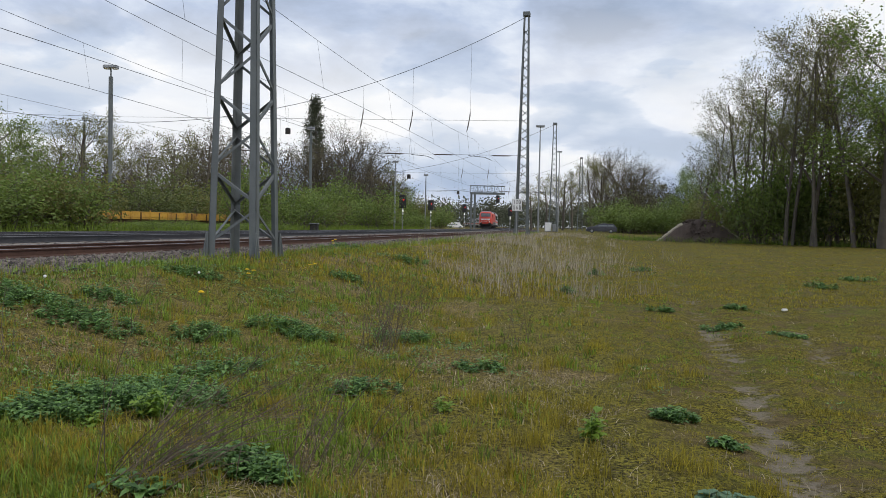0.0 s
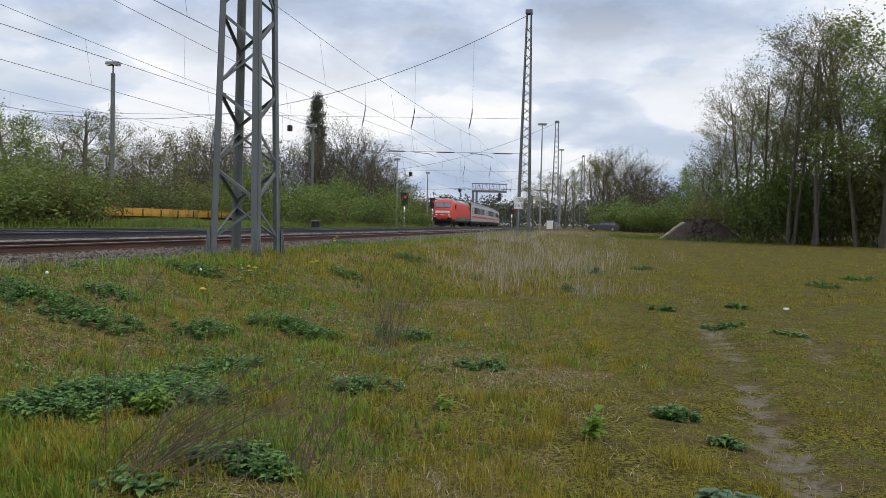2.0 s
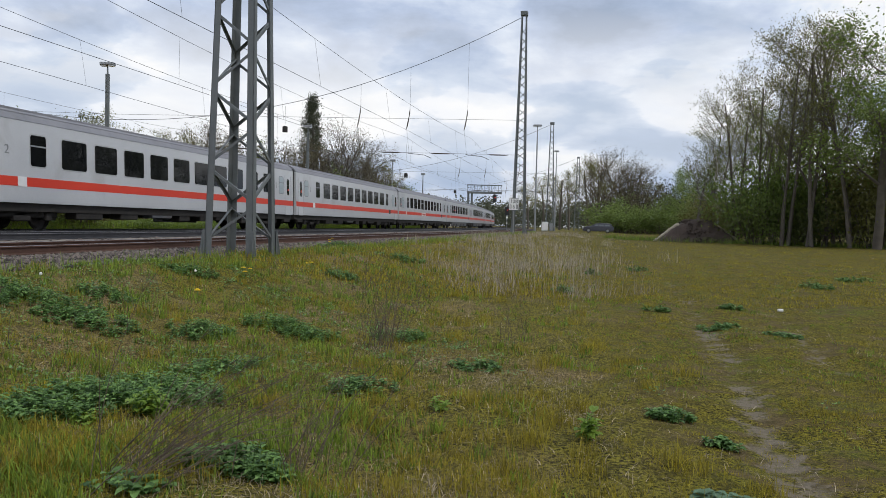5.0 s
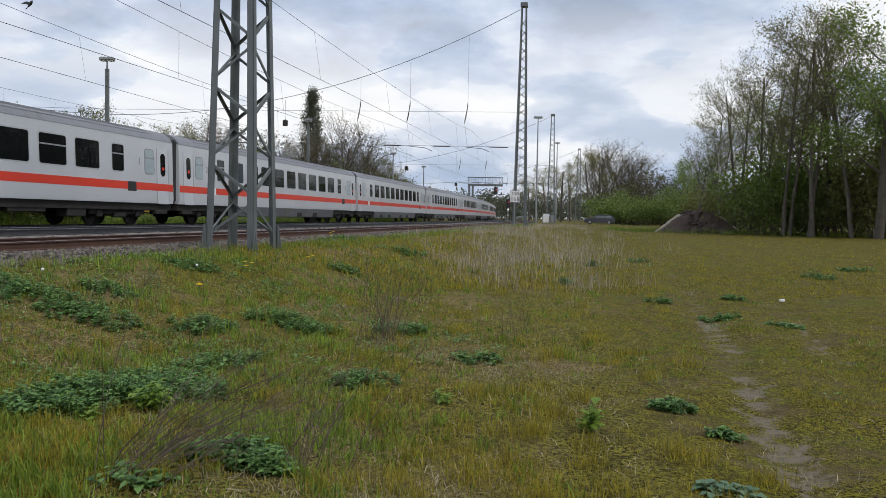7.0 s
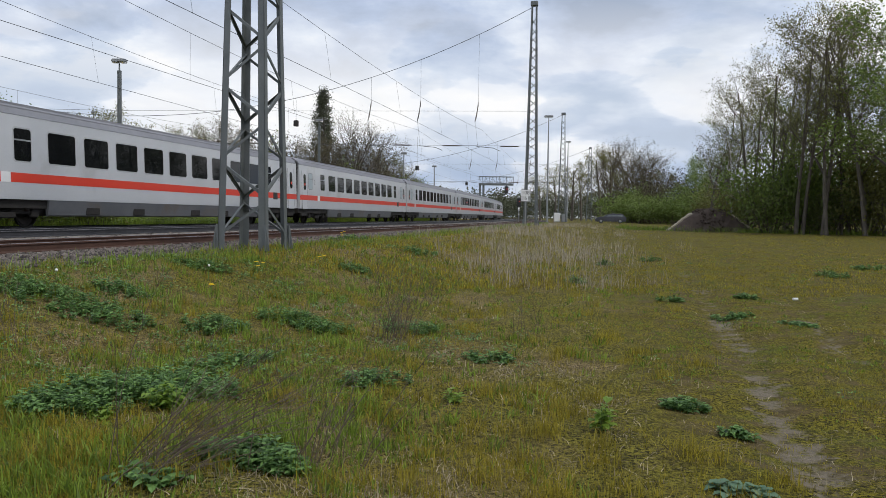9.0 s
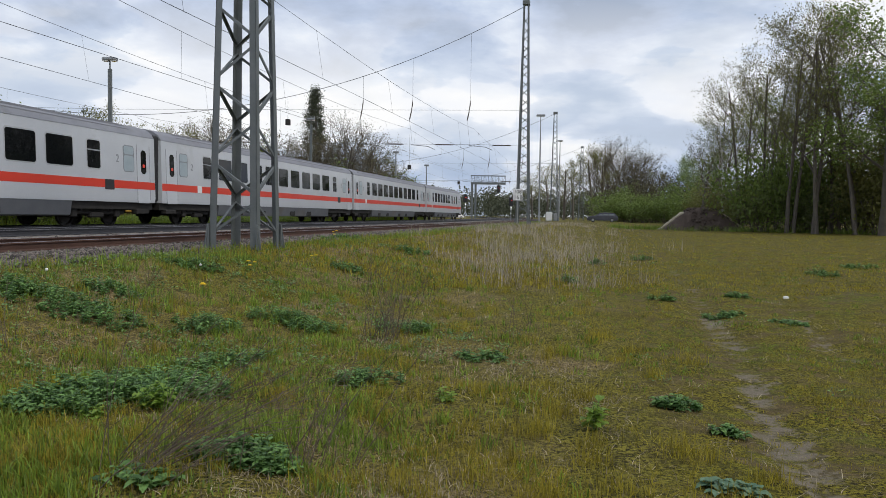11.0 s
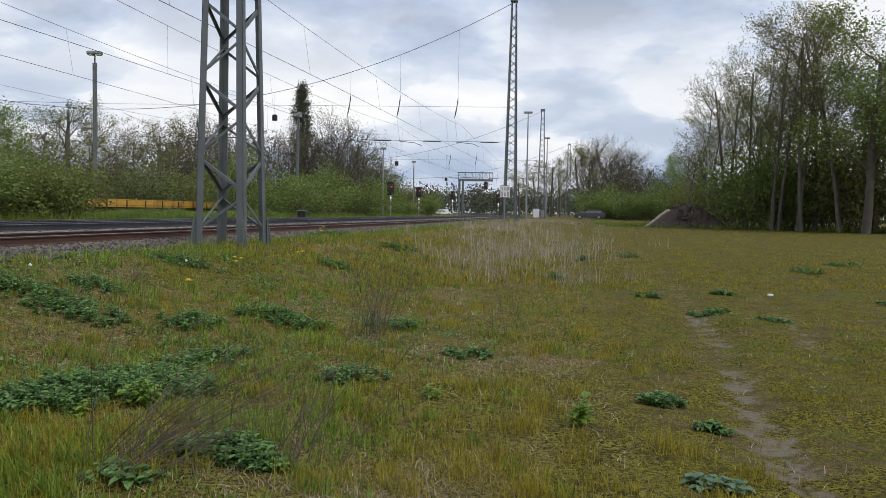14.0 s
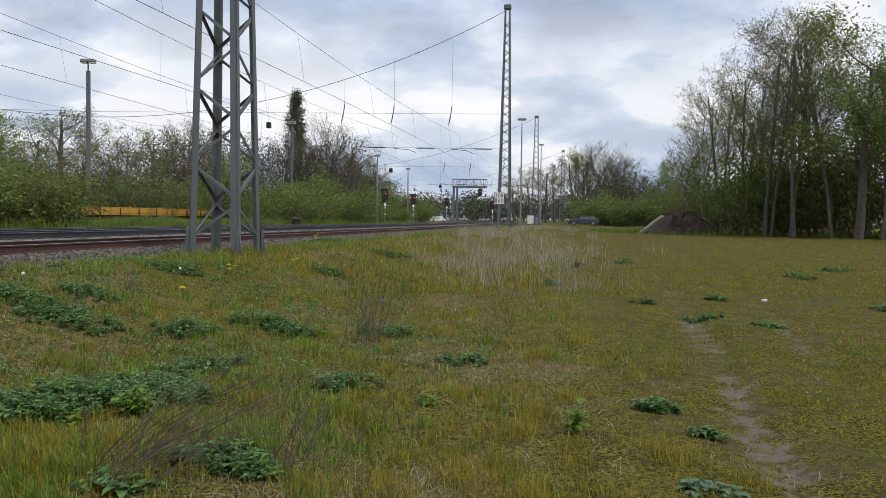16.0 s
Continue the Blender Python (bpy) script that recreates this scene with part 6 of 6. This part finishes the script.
    blades("green_grass", x, y, h, rng.uniform(0.005, 0.011, len(x)) * (1 + y / 16), 0.45, M["grass_green"], rng, "longer fresh green meadow grass")
    # dead straw lying among it
    x, y = view_spots(rng, 9000, 3.4, 40, 1.05)
    keep = rng.random(len(x)) < np.clip(patch_noise(x, y, 0.8, 9) * 1.15 - 0.15, 0.06, 1) * np.where(x > 0.16 * y + 0.5, 0.10, 1.0)
    x, y = tufted(rng, x[keep], y[keep], 0.07, 10)
    h = rng.uniform(0.02, 0.10, len(x))
    blades("dry_grass", x, y, h, rng.uniform(0.003, 0.0065, len(x)) * (1 + y / 14), 1.6, M["grass_dry"], rng, "dead straw-coloured grass among the green")
    # tall pale dead stalks in the middle of the meadow
    n = 9000
    y = 15 + 75 * rng.random(n) ** 1.25
    x = rng.uniform(-0.2, 0.4, n) * y
    dens = np.exp(-((x / y - 0.10) / 0.085) ** 2) * np.clip(patch_noise(x, y, 0.45, 2) * 1.3 - 0.2, 0.05, 1)
    keep = rng.random(n) < dens * 0.6
    x, y = tufted(rng, x[keep], y[keep], 0.22, 14)
    h = rng.uniform(0.15, 0.75, len(x)) * np.clip(1.25 - y / 90, 0.45, 1)
    blades("dry_stalks", x, y, h, rng.uniform(0.004, 0.008, len(x)) * (1 + y / 35), 0.5, M["dead_stalk"], rng, "tall pale dead grass stalks standing in the meadow")
    # rough tall growth at the wood's edge
    n = 900
    x = rng.uniform(16, 46, n)
    y = 74 - (x - 16) * 0.62 + rng.normal(0, 1.6, n)
    x, y = tufted(rng, x, y, 0.3, 12)
    blades("edge_grass", x, y, rng.uniform(0.15, 0.6, len(x)), rng.uniform(0.02, 0.045, len(x)), 0.4, M["grass_green"], rng, "rough tall grass along the edge of the wood", segments=1)
    # thin growth on the foot of the ballast and beyond the tracks
    n = 2600
    sy = rng.uniform(6, 90, n)
    off = np.where(rng.random(n) < 0.45, rng.uniform(8.2, 9.6, n), 0)
    keep = off > 0
    x, y = near_x(sy[keep]) + off[keep] / 0.975, sy[keep]
    x, y = tufted(rng, x, y, 0.12, 9)
    blades("verge_grass", x, y, rng.uniform(0.08, 0.3, len(x)), rng.uniform(0.008, 0.02, len(x)), 0.5, M["grass_green"], rng, "green grass along the foot of the ballast", segments=1)
    n = 4200
    sy = rng.uniform(14, 110, n)
    x = near_x(sy) - rng.uniform(6.8, 16, n) / 0.975
    x, y = tufted(rng, x, sy, 0.3, 10)
    z = np.full(len(x), 0.78)
    h, w = rng.uniform(0.15, 0.75, len(x)), rng.uniform(0.02, 0.05, len(x))
    a = rng.random(len(x)) * math.tau
    V = np.stack([np.stack([x - np.cos(a) * w / 2, y - np.sin(a) * w / 2, z], 1), np.stack([x + np.cos(a) * w / 2, y + np.sin(a) * w / 2, z], 1), np.stack([x + rng.normal(0, 0.15, len(x)), y, z + h], 1)], 1)
    tagged(new("far_verge_grass", fast_mesh("far_verge_grass", V.reshape(-1, 3), np.arange(len(x) * 3).reshape(-1, 3), M["grass_green"])), "bright green growth beyond the far track", "grass", kind="stuff")


make_grass()


# ---- herbs, dead stems and flowers ----
def leaf_mesh(name, spots, rng, size, material, droop=0.3, upright=0.0):
    """Pointed oval leaves, each of two folded halves."""
    V, F = [], []
    for (p, d) in spots:
        s = size * rng.uniform(0.6, 1.25)
        d = Vector(d).normalized()
        side = d.cross(Vector((0, 0, 1)))
        side = side.normalized() if side.length > 1e-4 else Vector((1, 0, 0))
        up = side.cross(d)
        p = Vector(p)
        w = 0.34 * s
        k = len(V)
        V += [p, p + d * s * 0.35 + side * w + up * 0.10 * s, p + d * s * 0.75 + side * w * 0.7 + up * 0.04 * s - Vector((0, 0, droop * s * 0.3)), p + d * s - Vector((0, 0, droop * s)),
              p + d * s * 0.75 - side * w * 0.7 + up * 0.04 * s - Vector((0, 0, droop * s * 0.3)), p + d * s * 0.35 - side * w + up * 0.10 * s, p + d * s * 0.5 - Vector((0, 0, droop * s * 0.1))]
        F += [(k, k + 1, k + 2, k + 6), (k + 6, k + 2, k + 3), (k, k + 6, k + 4, k + 5), (k + 6, k + 3, k + 4)]
    return Shape().add(V, F).mesh(name, material)


def herb(name, x, y, radius, height, stems, leaf_size, mat, label, seed, per=9, category="plant"):
    rng = random.Random(seed)
    t = thing(name, label, category, pose(x, y, float(meadow_z(x, y))))
    spots, wood = [], Shape()
    for _ in range(stems):
        a, r = rng.random() * math.tau, radius * rng.random() ** 0.6
        bx, by = r * math.cos(a), r * 0.7 * math.sin(a)
        bz = float(meadow_z(x + bx, y + by) - meadow_z(x, y))
        h = height * rng.uniform(0.5, 1.1) * (1 - 0.4 * r / radius)
        tip = Vector((bx + rng.gauss(0, 0.12) * h, by + rng.gauss(0, 0.12) * h, bz + h))
        wood.tube([(bx, by, bz - 0.02), tip], [0.004, 0.002], 3, caps=False)
        for k in range(per):
            f = 0.15 + 0.85 * k / per
            p = Vector((bx, by, bz)).lerp(tip, f)
            aa = k * 2.4 + rng.random()
            spots.append((p, (math.cos(aa), math.sin(aa), rng.uniform(0.0, 0.7))))
    tagged(part("stalk_mass", wood, M["nettle"], t), kind="stuff")
    tagged(part("leaf_mass", leaf_mesh("leaf_mass", spots, rng, leaf_size, mat), None, t), kind="stuff")
    return t


for i, (hx, hy, hr, hh, hn) in enumerate(HERBS):
    herb("nettle_clump", hx, hy, hr * (1.1 if hx < 1.5 else 0.75), hh * 0.72, int(hn * (2.8 if hx < 1.5 else 1.7)), 0.044 + 0.0016 * hy, M["nettle"], "dark green nettle clump growing in the meadow", 100 + i, 10)
herb("lime_herb", -2.2, 5.8, 0.18, 0.25, 18, 0.075, M["lime"], "bright lime-green herb beside nettles", 201)
herb("lime_herb", -2.55, 5.55, 0.10, 0.12, 7, 0.05, M["lime"], "small bright lime-green herb", 202)
herb("lime_herb", 1.06, 5.38, 0.07, 0.27, 7, 0.085, M["lime"], "upright bright lime-green herb", 203)
herb("lime_herb", 0.0, 6.3, 0.06, 0.16, 4, 0.06, M["lime"], "small bright lime-green herb", 204)
herb("mullein_rosette", 1.66, 4.36, 0.15, 0.07, 14, 0.075, M["blue_leaf"], "bluish-green broad-leaved rosette in the grass", 205, 7)
herb("dock_plant", -1.74, 4.36, 0.24, 0.10, 18, 0.075, M["nettle"], "broad-leaved dark green dock in the grass", 206, 5)


def dead_bush(x, y, stems, height, reach, lean, seed, label):
    rng = random.Random(seed)
    t = thing("dead_stem_bush", label, "dead bush", pose(x, y, float(meadow_z(x, y))))
    for _ in range(stems):
        a = rng.random() * math.tau
        p = Vector((rng.gauss(0, 0.16), rng.gauss(0, 0.14), -0.02))
        d = Vector((lean + rng.gauss(0, reach), rng.gauss(0, reach * 0.6), 1.0)).normalized()
        L = height * rng.uniform(0.45, 1.15)
        pts = [p]
        for k in range(5):
            d = (d + Vector((rng.gauss(0.02, 0.07), rng.gauss(0, 0.07), rng.gauss(-0.05, 0.06)))).normalized()
            pts.append(pts[-1] + d * L / 5)
        s = Shape().tube(pts, [0.0034, 0.003, 0.0026, 0.0021, 0.0016, 0.001], 4, caps=False)
        for k in range(rng.randrange(5, 13)):
            j = rng.randrange(1, 5)
            q = pts[j].lerp(pts[j + 1], rng.random())
            dd = (d + Vector((rng.gauss(0, 0.5), rng.gauss(0, 0.5), rng.gauss(0.1, 0.3)))).normalized()
            s.tube([q, q + dd * L * rng.uniform(0.08, 0.24)], [0.0016, 0.0008], 3, caps=False)
        part("stem", s, M["twig"], t)
    return t


dead_bush(-1.84, 4.55, 40, 1.15, 0.42, 0.95, 7, "bush of dead brown stems leaning over the grass")
dead_bush(-0.85, 4.75, 16, 0.8, 0.2, 0.25, 8, "thin dead brown stems standing in the grass")
dead_bush(-0.66, 9.15, 40, 0.85, 0.22, 0.05, 9, "grey clump of dead weed stems")
dead_bush(1.0, 9.6, 8, 0.55, 0.2, 0.0, 10, "few dead weed stems in the grass")
dead_bush(-0.4, 12.5, 12, 0.7, 0.2, 0.0, 11, "few dead weed stems in the grass")
dead_bush(-4.3, 7.4, 7, 0.6, 0.15, 0.0, 12, "few dead weed stems in the grass")
dead_bush(-1.45, 13.8, 12, 0.8, 0.2, 0.0, 13, "few dead weed stems in the grass")
dead_bush(1.6, 14.2, 10, 0.7, 0.25, 0.0, 14, "few dead weed stems in the grass")


def flower(x, y, h, kind, seed):
    rng = random.Random(seed)
    yellow = kind == "yellow"
    f = thing("dandelion", "yellow dandelion flower in the grass" if yellow else "white dandelion seed head in the grass", "flower", pose(x, y, float(meadow_z(x, y))), "dandelions")
    part("stalk", Shape().tube([(0, 0, 0), (0.01, 0, h)], 0.004, 5), M["nettle"], f)
    if yellow:
        s = Shape()
        for k in range(22):
            a, r = k * 2.4, 0.045 * (0.3 + 0.7 * (k / 22))
            s.bar((0.01, 0, h), (0.01 + r * math.cos(a), r * math.sin(a), h + 0.025 - 0.5 * r), 0.016, 0.004)
        part("petals", s, M["yellow_petal"], f, "ring of yellow petals")
    else:
        s = Shape()
        n = 8
        s.loft([[(0.01 + 0.021 * math.sin(math.pi * (i + 0.02) / n) * math.cos(k * math.tau / 10), 0.021 * math.sin(math.pi * (i + 0.02) / n) * math.sin(k * math.tau / 10), h - 0.021 * math.cos(math.pi * i / n)) for k in range(10)] for i in range(n + 1)])
        part("seed_ball", s, M["white_petal"], f, "white fluffy seed ball")


for i, (fx, fy, fh, fk) in enumerate(((-3.79, 11.85, 0.24, "white"), (-3.45, 13.4, 0.2, "yellow"), (-3.36, 13.5, 0.18, "yellow"), (-3.4, 13.3, 0.16, "yellow"), (-3.48, 11.0, 0.14, "yellow"), (-3.55, 11.2, 0.12, "yellow"), (-5.1, 9.8, 0.2, "white"),
                                      (-2.92, 19.9, 0.3, "yellow"), (-2.86, 20.0, 0.34, "yellow"), (-2.89, 19.8, 0.25, "yellow"), (-2.7, 15.4, 0.16, "yellow"), (-2.62, 15.5, 0.18, "yellow"))):
    flower(fx, fy, fh, fk, i)


def litter():
    t = thing("litter", "small white scrap of litter on the grass", "litter", pose(6.45, 14.6, float(meadow_z(6.45, 14.6))))
    part("scrap", Shape().box(-0.05, 0.05, -0.03, 0.03, 0.0, 0.05, 0.01), M["pale"], t)


litter()


# ---- a bird ----
def build_bird():
    b = thing("bird", "small dark bird flying up past the train", "bird")
    part("body", Shape().tube([(-0.14, 0, 0), (-0.06, 0, 0.01), (0.02, 0, 0.02), (0.09, 0, 0.03), (0.13, 0, 0.04)], [0.012, 0.04, 0.05, 0.035, 0.01], 8), M["rubber"], b, "", 60)
    part("tail", Shape().add([(-0.12, -0.015, 0), (-0.25, -0.05, 0), (-0.25, 0.05, 0), (-0.12, 0.015, 0), (-0.12, 0, 0.012)], [(0, 1, 2, 3), (0, 4, 1), (4, 2, 1), (4, 3, 2)]), M["rubber"], b)
    for s in (-1, 1):
        part("wing", Shape().add([(0.05, s * 0.03, 0.03), (-0.06, s * 0.03, 0.02), (-0.07, s * 0.16, 0.09), (-0.10, s * 0.30, 0.12), (0.0, s * 0.20, 0.11), (0.05, s * 0.14, 0.09), (0, s * 0.14, 0.07)], [(0, 1, 2, 5), (2, 3, 4, 5), (0, 5, 6), (1, 6, 2), (5, 4, 6), (2, 6, 3), (0, 6, 1), (3, 6, 4)]), M["rubber"], b)
    return b


BIRD = build_bird()


# ---- what moves ----
def motions():
    for ob, front, length in TRAIN:
        walk(ob, vehicle_rows(front, length))
    # the bird crosses the picture's corner, climbing steeply
    flight = ((0, -40, 10, 0.9), (6.6, -17, 24.5, 1.2), (6.8, -13.8, 24.2, 2.0), (6.9, -13.2, 24, 5.0), (7.0, -12.8, 24, 7.9), (7.1, -12.2, 24, 10.8), (7.5, -9, 24, 20), (16, 40, 10, 60))
    walk(BIRD, [(t, pose(x, y, z, 0, -50, 60)) for t, x, y, z in flight])


motions()
